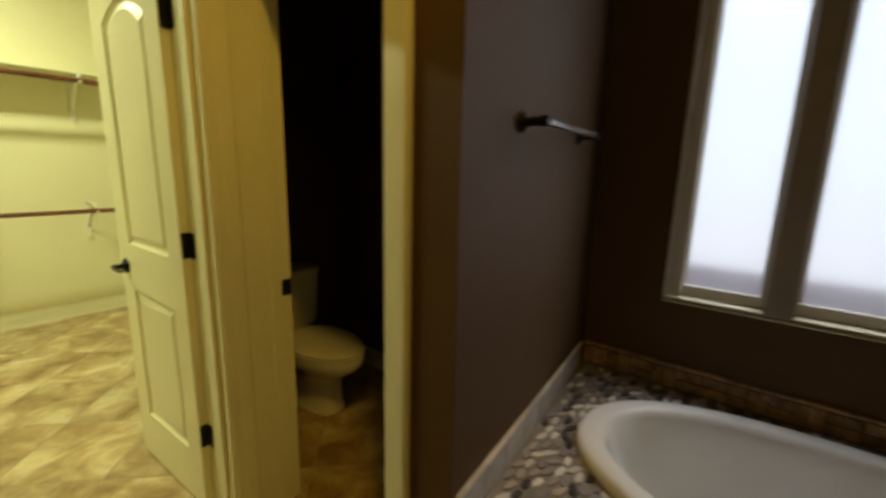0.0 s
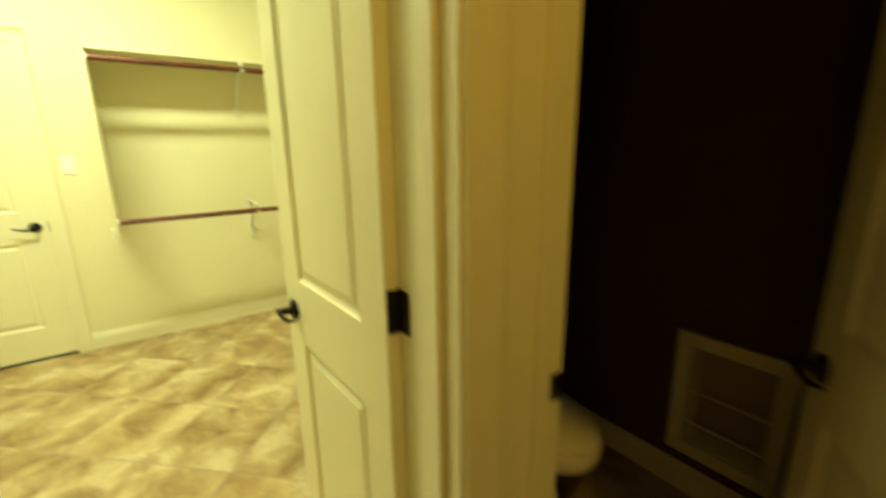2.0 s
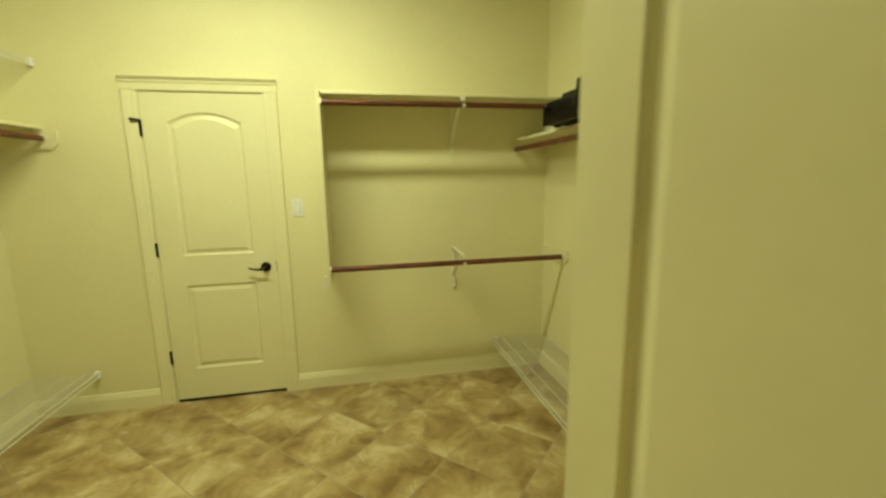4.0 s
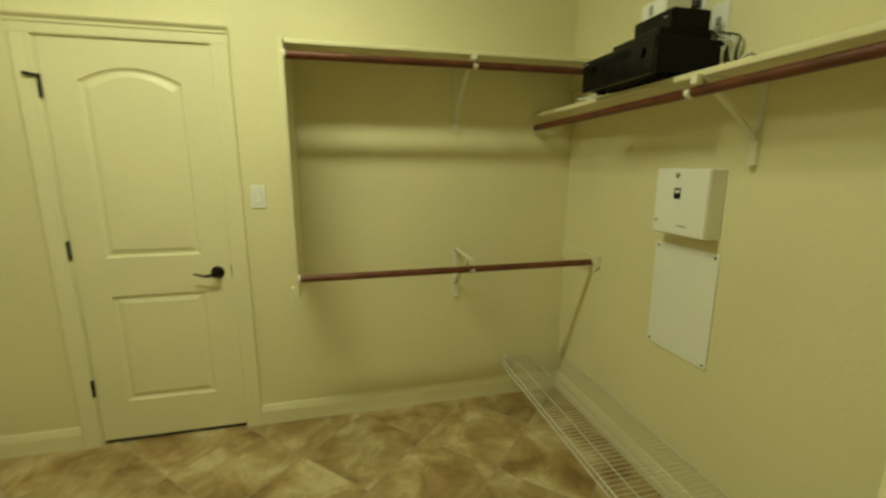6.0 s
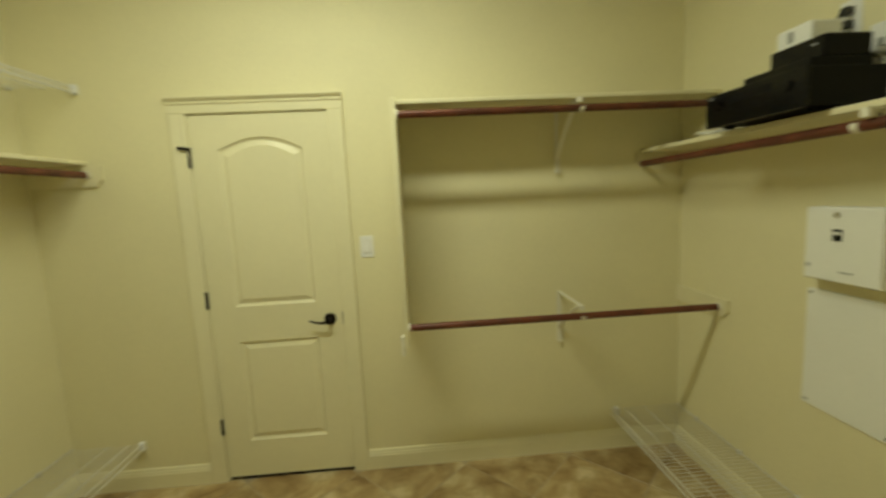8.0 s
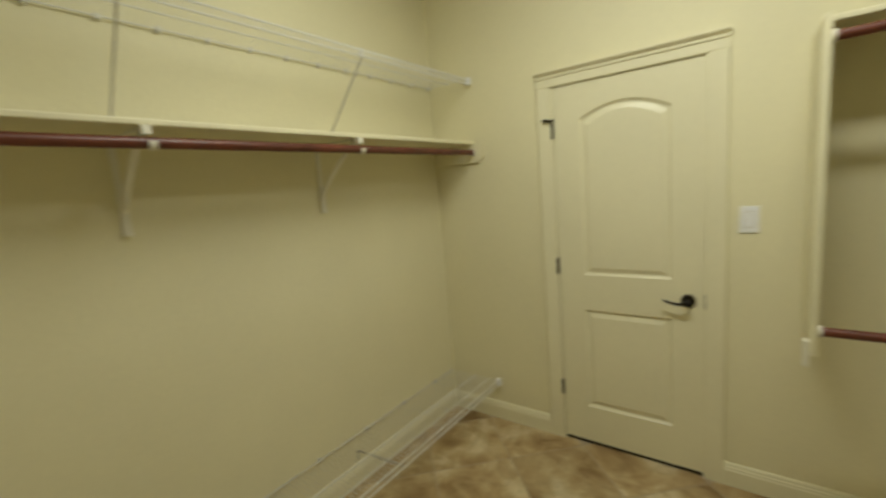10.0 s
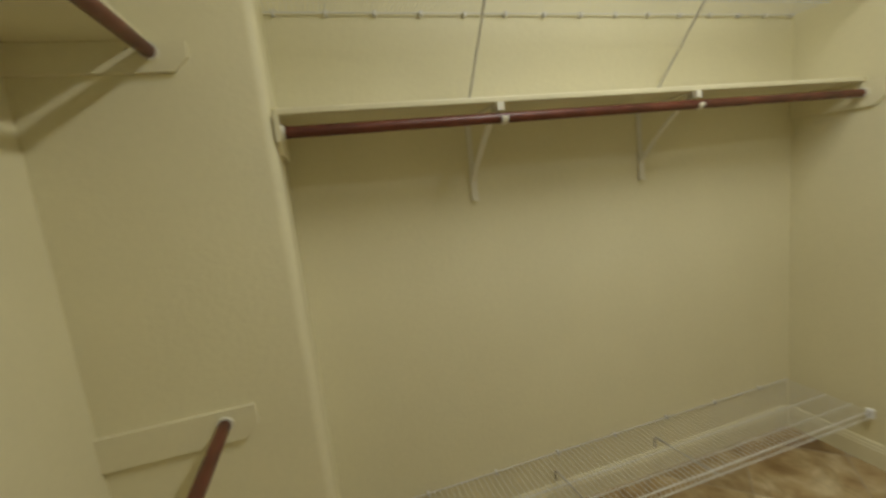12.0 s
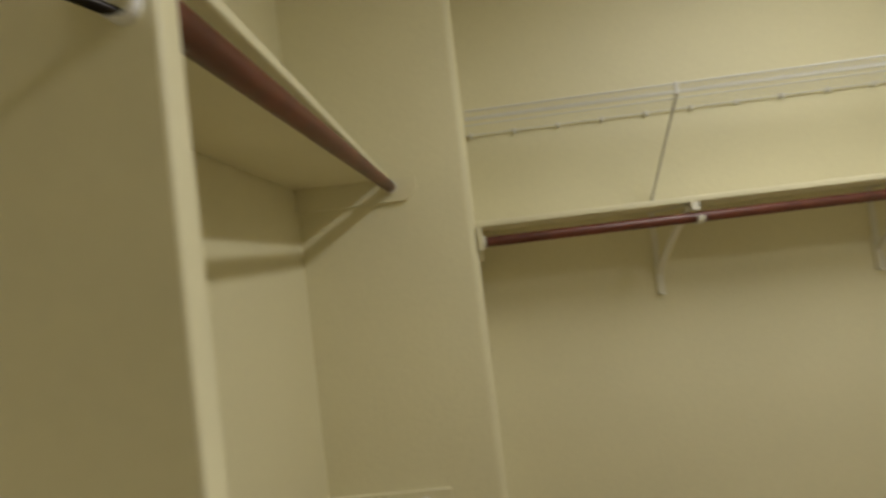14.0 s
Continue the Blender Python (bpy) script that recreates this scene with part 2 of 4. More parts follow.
def loft(rings, bm=None, cap0=True, cap1=True):
    bm = bm or bmesh.new()
    vs = [[bm.verts.new(p) for p in r] for r in rings]
    n = len(rings[0])
    for a, b in zip(vs, vs[1:]):
        for i in range(n):
            bm.faces.new((a[i], a[(i + 1) % n], b[(i + 1) % n], b[i]))
    if cap0:
        bm.faces.new(vs[0][::-1])
    if cap1:
        bm.faces.new(vs[-1])
    return bm


def tube(bm, pts, r, seg=8):
    """A round bar along the points."""
    pts = [Vector(p) for p in pts]
    rings = []
    side = None
    for i, p in enumerate(pts):
        d = (pts[min(i + 1, len(pts) - 1)] - pts[max(i - 1, 0)]).normalized()
        if side is None:
            side = d.orthogonal().normalized()
        side = (side - d * side.dot(d)).normalized()
        up = d.cross(side)
        rings.append([p + side * (r * math.cos(2 * math.pi * k / seg)) + up * (r * math.sin(2 * math.pi * k / seg)) for k in range(seg)])
    return loft(rings, bm)


def extrude_profile(bm, profile, a, b, out, up=(0, 0, 1)):
    """Sweeps a profile of (outward, upward) pairs from a to b."""
    a, b, out, up = Vector(a), Vector(b), Vector(out), Vector(up)
    return loft([[p + out * u + up * v for u, v in profile] for p in (a, b)], bm)


def ellipse(cx, cy, rx, ry, z, n=40, power=2.0, front=1.0):
    ring = []
    for k in range(n):
        t = 2 * math.pi * k / n
        c, s = math.cos(t), math.sin(t)
        x = math.copysign(abs(c) ** (2 / power), c) * rx
        y = math.copysign(abs(s) ** (2 / power), s) * ry
        if s < 0:
            y *= front
        ring.append((cx + x, cy + y, z))
    return ring


# ---- structure: plan in metres ----
NORTH, EAST, WEST, SOUTH = 4.43, 1.92, -1.575, 1.38      # closet wall faces
STUB_X, STUB_Y = -1.244, 1.953                           # corner of the closet's recess
BATH_N = 1.170                                           # bathroom face of the closet's door wall
TOP = 3.05
JAMB_L, JAMB_R, DOOR_TOP = 0.266, 0.8535, 2.055           # closet doorway
TW, TE = 1.005, 1.114                                    # toilet room's west wall
TJ_S, TJ_N = 0.527, 1.176                                # toilet doorway


def two_sided(name, pts, z0, z1, chooser, round_at=(), radius=0.032):
    """A wall of this plan; each face takes cream (0) or brown (1) paint by chooser(centre, normal)."""
    bm = prism(pts, z0, z1)
    bmesh.ops.recalc_face_normals(bm, faces=bm.faces)
    for f in bm.faces:
        f.material_index = chooser(f.calc_center_median(), f.normal)
    for x, y in round_at:
        es = [e for e in bm.edges if all(abs(v.co.x - x) < 1e-4 and abs(v.co.y - y) < 1e-4 for v in e.verts)]
        bmesh.ops.bevel(bm, geom=es, offset=radius, segments=5, affect="EDGES", profile=0.5)
    return structure(name, bm, [CREAM, BROWN], smooth=True)


def rect(x0, x1, y0, y1):
    return [(x0, y0), (x1, y0), (x1, y1), (x0, y1)]


cream = lambda c, n: 0
brown = lambda c, n: 1
ND_L, ND_R = -0.757, -0.038                              # north doorway
two_sided("wall_north_left", rect(WEST - 0.12, ND_L, NORTH, NORTH + 0.12), 0, TOP, cream)
two_sided("wall_north_right", rect(ND_R, EAST + 0.12, NORTH, NORTH + 0.12), 0, TOP, cream)
two_sided("wall_north_header", rect(ND_L, ND_R, NORTH, NORTH + 0.12), 2.055, TOP, cream)
two_sided("wall_east", rect(EAST, EAST + 0.12, 2.29, NORTH), 0, TOP, cream)
two_sided("wall_west", rect(WEST - 0.12, WEST, STUB_Y, NORTH), 0, TOP, cream)
two_sided("wall_southwest", [(WEST - 0.12, BATH_N), (STUB_X, BATH_N), (STUB_X, STUB_Y), (WEST - 0.12, STUB_Y)], 0, TOP,
          lambda c, n: 1 if n.y < -0.5 else 0, [(STUB_X, STUB_Y)])
side = lambda c, n: 1 if n.y < -0.5 else 0
two_sided("wall_south", rect(STUB_X, JAMB_L - 0.018, BATH_N, SOUTH), 0, TOP, side)
two_sided("wall_south_header", rect(JAMB_L - 0.018, JAMB_R + 0.018, BATH_N, SOUTH - 0.02), DOOR_TOP, TOP, side)
two_sided("wall_south_corner", [(JAMB_R + 0.018, BATH_N), (TE, BATH_N + 0.006), (TE, SOUTH - 0.02), (JAMB_R + 0.018, SOUTH - 0.02)], 0, TOP, side)
two_sided("wall_toilet_west", rect(TW, TE, SOUTH - 0.02, 2.29), 0, TOP, lambda c, n: 1 if n.x > 0.5 else 0, [(TW, 2.29)])
two_sided("wall_toilet_north", rect(TE, EAST + 0.30, 2.15, 2.29), 0, TOP, lambda c, n: 1 if n.y < -0.5 else 0)
NY0, NY1, NZ0, NZ1 = 1.025, 1.305, 0.222, 0.640          # niche of the magazine rack
two_sided("wall_toilet_east_right", rect(2.105, 2.40, 0.545, NY0), 0, TOP, brown)
two_sided("wall_toilet_east_left", rect(2.105, 2.40, NY1, 2.15), 0, TOP, brown)
two_sided("wall_toilet_east_below", rect(2.105, 2.40, NY0, NY1), 0, NZ0, brown)
two_sided("wall_toilet_east_above", rect(2.105, 2.40, NY0, NY1), NZ1, TOP, brown)
two_sided("wall_toilet_east_back", rect(2.205, 2.40, NY0, NY1), NZ0, NZ1, brown)
two_sided("wall_towel", [(TW, 0.307), (WIN_X, 0.430), (2.40, 0.430), (2.40, 0.545), (TW, TJ_S - 0.018)], 0, TOP, brown)
two_sided("wall_toilet_header", rect(TW, TE, TJ_S - 0.018, BATH_N + 0.006), DOOR_TOP, TOP, brown)
WY0, WY1, WZ0, WZ1 = -0.705, 0.075, 0.835, 2.45          # window opening
two_sided("wall_window_below", rect(WIN_X, WIN_X + 0.12, -2.6, 0.43), 0, WZ0, brown)
two_sided("wall_window_above", rect(WIN_X, WIN_X + 0.12, -2.6, 0.43), WZ1, TOP, brown)
two_sided("wall_window_left", rect(WIN_X, WIN_X + 0.12, WY1, 0.43), WZ0, WZ1, brown)
two_sided("wall_window_right", rect(WIN_X, WIN_X + 0.12, -2.6, WY0), WZ0, WZ1, brown)
# bathroom walls out of view, added to close the room
two_sided("wall_bath_south", rect(-2.3, 2.4, -2.72, -2.6), 0, TOP, brown)
two_sided("wall_bath_west", rect(-2.3, -2.18, -2.6, BATH_N), 0, TOP, brown)
two_sided("wall_bath_northwest", rect(-2.3, WEST - 0.12, BATH_N, BATH_N + 0.12), 0, TOP, brown)
structure("ceiling", boxed(-2.4, 2.45, -2.75, 4.6, TOP, TOP + 0.1), CEILING)
structure("ground", boxed(-60, 60, -60, 60, -0.5, -0.16), LAWN)
floor = structure("floor", prism([(-2.3, -2.72), (2.40, -2.72), (2.40, 2.29), (2.04, 2.29), (2.04, 4.55), (-1.695, 4.55), (-1.695, 1.29), (-2.3, 1.29)], -0.14, -0.0018), GROUT)

# ---- trim: baseboards, jambs, casings ----
BASE = [(0, 0), (0.016, 0), (0.016, 0.082), (0.013, 0.088), (0.013, 0.096), (0.009, 0.102), (0.009, 0.110), (0.004, 0.118), (0, 0.118)]


def baseboard(name, a, b, out, mat=TRIM):
    bm = extrude_profile(bmesh.new(), BASE, (*a, 0), (*b, 0), out)
    return structure(name, bm, mat)


baseboard("baseboard_north_left", (WEST, NORTH), (-0.835, NORTH), (0, -1, 0))
baseboard("baseboard_north_right", (0.045, NORTH), (EAST, NORTH), (0, -1, 0))
baseboard("baseboard_east", (EAST, 2.29), (EAST, NORTH - 0.016), (-1, 0, 0))
baseboard("baseboard_west", (WEST, STUB_Y), (WEST, NORTH - 0.016), (1, 0, 0))
baseboard("baseboard_stub", (WEST + 0.016, STUB_Y), (STUB_X - 0.034, STUB_Y), (0, 1, 0))
baseboard("baseboard_southwest", (STUB_X, SOUTH + 0.016), (STUB_X, STUB_Y - 0.034), (1, 0, 0))
baseboard("baseboard_south", (STUB_X, SOUTH), (0.155, SOUTH), (0, 1, 0))
baseboard("baseboard_toilet_outer", (TW, SOUTH + 0.06), (TW, 2.27), (-1, 0, 0))
baseboard("baseboard_toilet_north_outer", (TW + 0.02, 2.29), (EAST, 2.29), (0, 1, 0))
baseboard("baseboard_toilet_east", (2.105, 0.55), (2.105, 2.15), (-1, 0, 0))
baseboard("baseboard_toilet_north", (TE, 2.15), (2.089, 2.15), (0, -1, 0))

CASING = [(0, 0), (0.012, 0), (0.0145, 0.005), (0.0155, 0.030), (0.0170, 0.040), (0.0185, 0.060), (0.0190, 0.074), (0.016, 0.082), (0.010, 0.084), (0, 0.084)]


def casing(name, a, b, out, away, parent):
    """A door casing from a to b; out from the wall, away from the opening."""
    bm = extrude_profile(bmesh.new(), CASING, a, b, out, away)
    return part(name, bm, TRIM, parent)


def leaf_mesh(width, height, thick, u0, u1, low, high, m):
    """Moulded two-panel leaf with an arched upper panel. m sets u (width), v (height) and w (front) in the world."""
    bm = bmesh.new()

    def outline(inset, spec):
        v0, v1, rise = spec
        a, b = u0 + inset, u1 - inset
        top = v1 - inset
        pts = [(a, v0 + inset), (b, v0 + inset)]
        n = 14 if rise else 1
        for k in range(n + 1):
            q = k / n
            x = b + (a - b) * q
            bow = rise * (1 - (2 * q - 1) ** 2) if rise else 0
            pts.append((x, top + bow))
        return pts

    specs = [low + (0,), high]
    for sgn, w0 in ((1, 0.0), (-1, -thick)):
        outer = [bm.verts.new((u, v, w0)) for u, v in ((0, 0), (width, 0), (width, height), (0, height))]
        edges = [bm.edges.new((outer[i], outer[(i + 1) % 4])) for i in range(4)]
        for spec in specs:
            prev = None
            for inset, depth in ((0, 0), (0.005, 0.006), (0.012, 0.0105), (0.018, 0.0105), (0.042, 0.002)):
                ring = [bm.verts.new((u, v, w0 - sgn * depth)) for u, v in outline(inset, spec)]
                n = len(ring)
                if prev is None:
                    edges += [bm.edges.new((ring[i], ring[(i + 1) % n])) for i in range(n)]
                else:
                    for i in range(n):
                        bm.faces.new((prev[i], prev[(i + 1) % n], ring[(i + 1) % n], ring[i]))
                prev = ring
            bm.faces.new(prev)
        bmesh.ops.triangle_fill(bm, edges=edges, use_beauty=True)
        if sgn == 1:
            front = outer
        else:
            for i in range(4):
                bm.faces.new((front[i], front[(i + 1) % 4], outer[(i + 1) % 4], outer[i]))
    bmesh.ops.transform(bm, matrix=m, verts=bm.verts)
    return bm


def axes(origin, u, w):
    u, w, v = Vector(u).normalized(), Vector(w).normalized(), Vector((0, 0, 1))
    return Matrix(((u.x, v.x, w.x, origin[0]), (u.y, v.y, w.y, origin[1]), (u.z, v.z, w.z, origin[2]), (0, 0, 0, 1)))


def lever(m, u, v, toward, parent, front=0.0):
    """Rose, neck and curved lever on a leaf; toward: -1 or 1 along u."""
    bm = bmesh.new()
    prof = [(0.033, 0.0), (0.033, 0.004), (0.029, 0.010), (0.015, 0.014), (0.011, 0.020), (0.011, 0.046)]
    loft([[(u + r * math.cos(k * math.pi / 10), v + r * math.sin(k * math.pi / 10), front + w) for k in range(20)] for r, w in prof], bm)
    bmesh.ops.transform(bm, matrix=m, verts=bm.verts)
    handle = part("door_handle", bm, BLACK, parent, "dark bronze lever handle", smooth=True)
    bm = bmesh.new()
    rings = []
    for k in range(11):
        q = k / 10
        cu, cv = u + toward * (q * 0.115 - 0.010), v - 0.010 * math.sin(q * math.pi) + 0.006 * q * q
        hgt, thk = 0.010 - 0.005 * q, 0.0065 - 0.002 * q
        rings.append([(cu, cv + hgt * math.sin(a), front + 0.047 + thk * math.cos(a) - 0.008 * q * q) for a in (j * math.pi / 5 for j in range(10))])
    loft(rings, bm)
    bmesh.ops.transform(bm, matrix=m, verts=bm.verts)
    part("lever", bm, BLACK, handle, smooth=True)
    return handle


def hinge_plates(x0, x1, y0, y1, zs, parent, knuckle=None):
    for z in zs:
        h = part("hinge", boxed(x0, x1, y0, y1, z - 0.045, z + 0.045, 0.0015, 1), BLACK, parent, "dark bronze butt hinge")
        if knuckle:
            bm = bmesh.new()
            tube(bm, [(*knuckle, z - 0.048), (*knuckle, z + 0.048)], 0.0065, 10)
            part("knuckle", bm, BLACK, h, smooth=True)


# north door, closed
d1 = thing("door_1", (-0.4, NORTH, 0), "closed cream two-panel arched door with bronze lever", "door", kind="structure")
m1 = axes((-0.748, NORTH - 0.002, 0.021), (1, 0, 0), (0, -1, 0))
leaf1 = part("door_leaf", leaf_mesh(0.706, 2.020, 0.035, 0.137, 0.568, (0.215, 0.799), (0.999, 1.841, 0.062), m1), TRIM, d1)
lever(m1, 0.640, 0.898, -1, leaf1)
part("latch_plate", boxed(-0.0405, -0.033, NORTH - 0.006, NORTH - 0.0005, 0.885, 0.955), BLACK, d1, "bronze strike edge")
for x0, x1 in ((ND_L, ND_L + 0.006), (ND_R - 0.001, ND_R + 0.006)):
    part("jamb", boxed(x0 - 0.003, x1 - 0.001, NORTH - 0.001, NORTH + 0.118, 0, 2.05), TRIM, d1)
part("stop_head", boxed(ND_L + 0.005, ND_R - 0.004, NORTH + 0.001, NORTH + 0.1, 2.043, 2.056), TRIM, d1)
casing("casing", (ND_L - 0.002, NORTH, 0), (ND_L - 0.002, NORTH, 2.049), (0, -1, 0), (-1, 0, 0), d1)
casing("casing", (ND_R + 0.002, NORTH, 0), (ND_R + 0.002, NORTH, 2.049), (0, -1, 0), (1, 0, 0), d1)
bm = bmesh.new()
head = [(0, 0), (0.012, 0), (0.014, 0.006), (0.014, 0.044), (0.019, 0.047), (0.021, 0.052), (0.019, 0.057), (0.022, 0.063), (0.031, 0.069), (0.036, 0.077), (0.036, 0.084), (0, 0.084)]
extrude_profile(bm, head, (ND_L - 0.086, NORTH, 2.050), (ND_R + 0.086, NORTH, 2.050), (0, -1, 0))
part("casing_head", bm, TRIM, d1)
# filler strip that paints the gap's shade under the leaf
part("door_gap_shade", boxed(-0.748, -0.042, NORTH + 0.004, NORTH + 0.05, -0.002, 0.020), GAP_SHADE, d1, "near-black strip standing in for shade under door")
for z in (0.331, 1.067, 1.822):
    bm = bmesh.new()
    tube(bm, [(-0.757, NORTH - 0.009, z - 0.045), (-0.757, NORTH - 0.009, z + 0.045)], 0.0075, 10)
    hg = part("hinge", bm, BLACK, d1, "dark bronze hinge knuckle", smooth=True)
bm = bmesh.new()
tube(bm, [(-0.757, NORTH - 0.011, 1.872), (-0.782, NORTH - 0.030, 1.876), (-0.800, NORTH - 0.028, 1.880)], 0.008, 8)
tube(bm, [(-0.757, NORTH - 0.011, 1.866), (-0.757, NORTH - 0.011, 1.88)], 0.011, 10)
part("hinge_pin_stop", bm, BLACK, d1, "bronze hinge pin door stop", smooth=True)

# closet door, standing open into the closet
d2 = thing("door_2", (JAMB_R, SOUTH - 0.02, 0), "cream arched two-panel door standing open", "door", kind="structure")
LEAF_U, LEAF_W = (-0.0401, 0.9992, 0), (-0.9992, -0.0401, 0)
m2 = axes((0.822, 1.362, 0.014), LEAF_U, LEAF_W)
leaf2 = part("door_leaf", leaf_mesh(0.604, 2.027, 0.035, 0.112, 0.492, (0.222, 0.806), (1.006, 1.848, 0.062), m2), TRIM, d2)
lever(m2, 0.545, 0.905, -1, leaf2)
m2b = m2 @ Matrix.Translation((0, 0, -0.035)) @ Matrix.Diagonal((1, 1, -1, 1))
lever(m2b, 0.545, 0.905, -1, leaf2)
hinge_plates(0.825, 0.853, 1.3575, 1.3612, (0.331, 1.075, 1.822), d2, (0.857, 1.367))
for z in (0.331, 1.075, 1.822):
    part("hinge_leaf", boxed(JAMB_R - 0.0025, JAMB_R - 0.0002, 1.322, 1.3575, z - 0.045, z + 0.045, 0.0008, 1), BLACK, d2, "dark bronze butt hinge")
part("jamb", boxed(JAMB_R, JAMB_R + 0.018, BATH_N - 0.001, SOUTH - 0.021, 0, DOOR_TOP), TRIM, d2)
part("jamb", boxed(JAMB_L - 0.018, JAMB_L, BATH_N - 0.001, SOUTH - 0.001, 0, DOOR_TOP), TRIM, d2)
part("jamb_head", boxed(JAMB_L, JAMB_R, BATH_N - 0.001, SOUTH - 0.021, DOOR_TOP - 0.018, DOOR_TOP), TRIM, d2)
part("door_stop", boxed(JAMB_R - 0.013, JAMB_R - 0.0003, BATH_N + 0.043, BATH_N + 0.095, 0, DOOR_TOP - 0.018, 0.003), TRIM, d2)
part("door_stop", boxed(JAMB_L + 0.0003, JAMB_L + 0.013, BATH_N + 0.043, BATH_N + 0.095, 0, DOOR_TOP - 0.018, 0.003), TRIM, d2)
casing("casing", (JAMB_R + 0.006, BATH_N, 0), (JAMB_R + 0.006, BATH_N, DOOR_TOP), (0, -1, 0), (1, 0, 0), d2)
# left board is dark brown, unlike the cream casing on the right
part("casing", boxed(JAMB_L - 0.09, JAMB_L + 0.010, BATH_N - 0.018, BATH_N - 0.0015, 0, DOOR_TOP - 0.001, 0.004, 2), BROWN, d2, "dark brown casing board")
bm = bmesh.new()
extrude_profile(bm, head, (JAMB_L - 0.09, BATH_N, DOOR_TOP), (JAMB_R + 0.094, BATH_N, DOOR_TOP), (0, -1, 0))
part("casing_head", bm, TRIM, d2)
casing("casing", (JAMB_L - 0.006, SOUTH, 0), (JAMB_L - 0.006, SOUTH, DOOR_TOP), (0, 1, 0), (-1, 0, 0), d2)

# toilet room door, part open inwards
d3 = thing("door_3", (TE, TJ_S, 0), "cream arched two-panel door half open inwards", "door", kind="structure")
a3 = radians(31)
m3 = axes((1.120, 0.572, 0.014), (math.cos(a3), math.sin(a3), 0), (-math.sin(a3), math.cos(a3), 0))
leaf3 = part("door_leaf", leaf_mesh(0.604, 2.027, 0.035, 0.112, 0.492, (0.222, 0.806), (1.006, 1.848, 0.062), m3), TRIM, d3)
lever(m3, 0.545, 0.905, -1, leaf3)
for z in (0.331, 1.075, 1.822):
    part("hinge", boxed(-0.004, 0.030, z - 0.059, z + 0.031, -0.033, 0.0015, 0.0015, 1, m3), BLACK, d3, "dark bronze butt hinge")
part("jamb", boxed(TW - 0.001, TE + 0.001, TJ_S - 0.018, TJ_S, 0, DOOR_TOP), TRIM, d3)
part("jamb", boxed(0.9438, TE + 0.001, BATH_N - 0.006, BATH_N + 0.004, 0, DOOR_TOP), TRIM, d3)
part("door_stop", boxed(1.030, 1.074, BATH_N - 0.014, BATH_N - 0.006, 0, DOOR_TOP - 0.018, 0.003), TRIM, d3)
part("jamb_head", boxed(TW - 0.001, TE + 0.001, TJ_S, BATH_N - 0.006, DOOR_TOP - 0.018, DOOR_TOP), TRIM, d3)
part("strike_plate", boxed(1.076, 1.1155, BATH_N - 0.0085, BATH_N - 0.006, 0.878, 0.940, 0.001, 1), BLACK, d3, "dark bronze strike plate")
casing("casing", (TW, TJ_S + 0.004, 0), (TW, TJ_S + 0.004, DOOR_TOP), (-1, 0, 0), (0, -1, 0), d3)
bm = bmesh.new()
extrude_profile(bm, head, (TW, TJ_S - 0.082, DOOR_TOP), (TW, BATH_N - 0.03, DOOR_TOP), (-1, 0, 0))
part("casing_head", bm, TRIM, d3)


# ---- closet shelving ----
def rod_piece(a, b, parent, r=0.0172):
    bm = bmesh.new()
    tube(bm, [a, tuple((p + q) / 2 for p, q in zip(a, b)), b], r, 20)
    return part("hanging_rod", bm, ROD, parent, "reddish stained wooden rod", smooth=True)


def ring_cradle(c, along, parent, half=0.011):
    """White cradle strap round a rod at c; along: unit axis of the rod."""
    bm = bmesh.new()
    along = Vector(along)
    out = Vector((0, 0, 1)).cross(along)
    c = Vector(c)
    rings = []
    for k in range(13):
        a = math.pi * (0.95 + 1.15 * k / 12)
        d = out * math.cos(a) + Vector((0, 0, 1)) * math.sin(a)
        rings.append([c + d * r + along * w for r, w in ((0.0175, -half), (0.0215, -half), (0.0215, half), (0.0175, half))])
    loft(rings, bm)
    return part("rod_cradle", bm, BRACKET, parent, smooth=True)


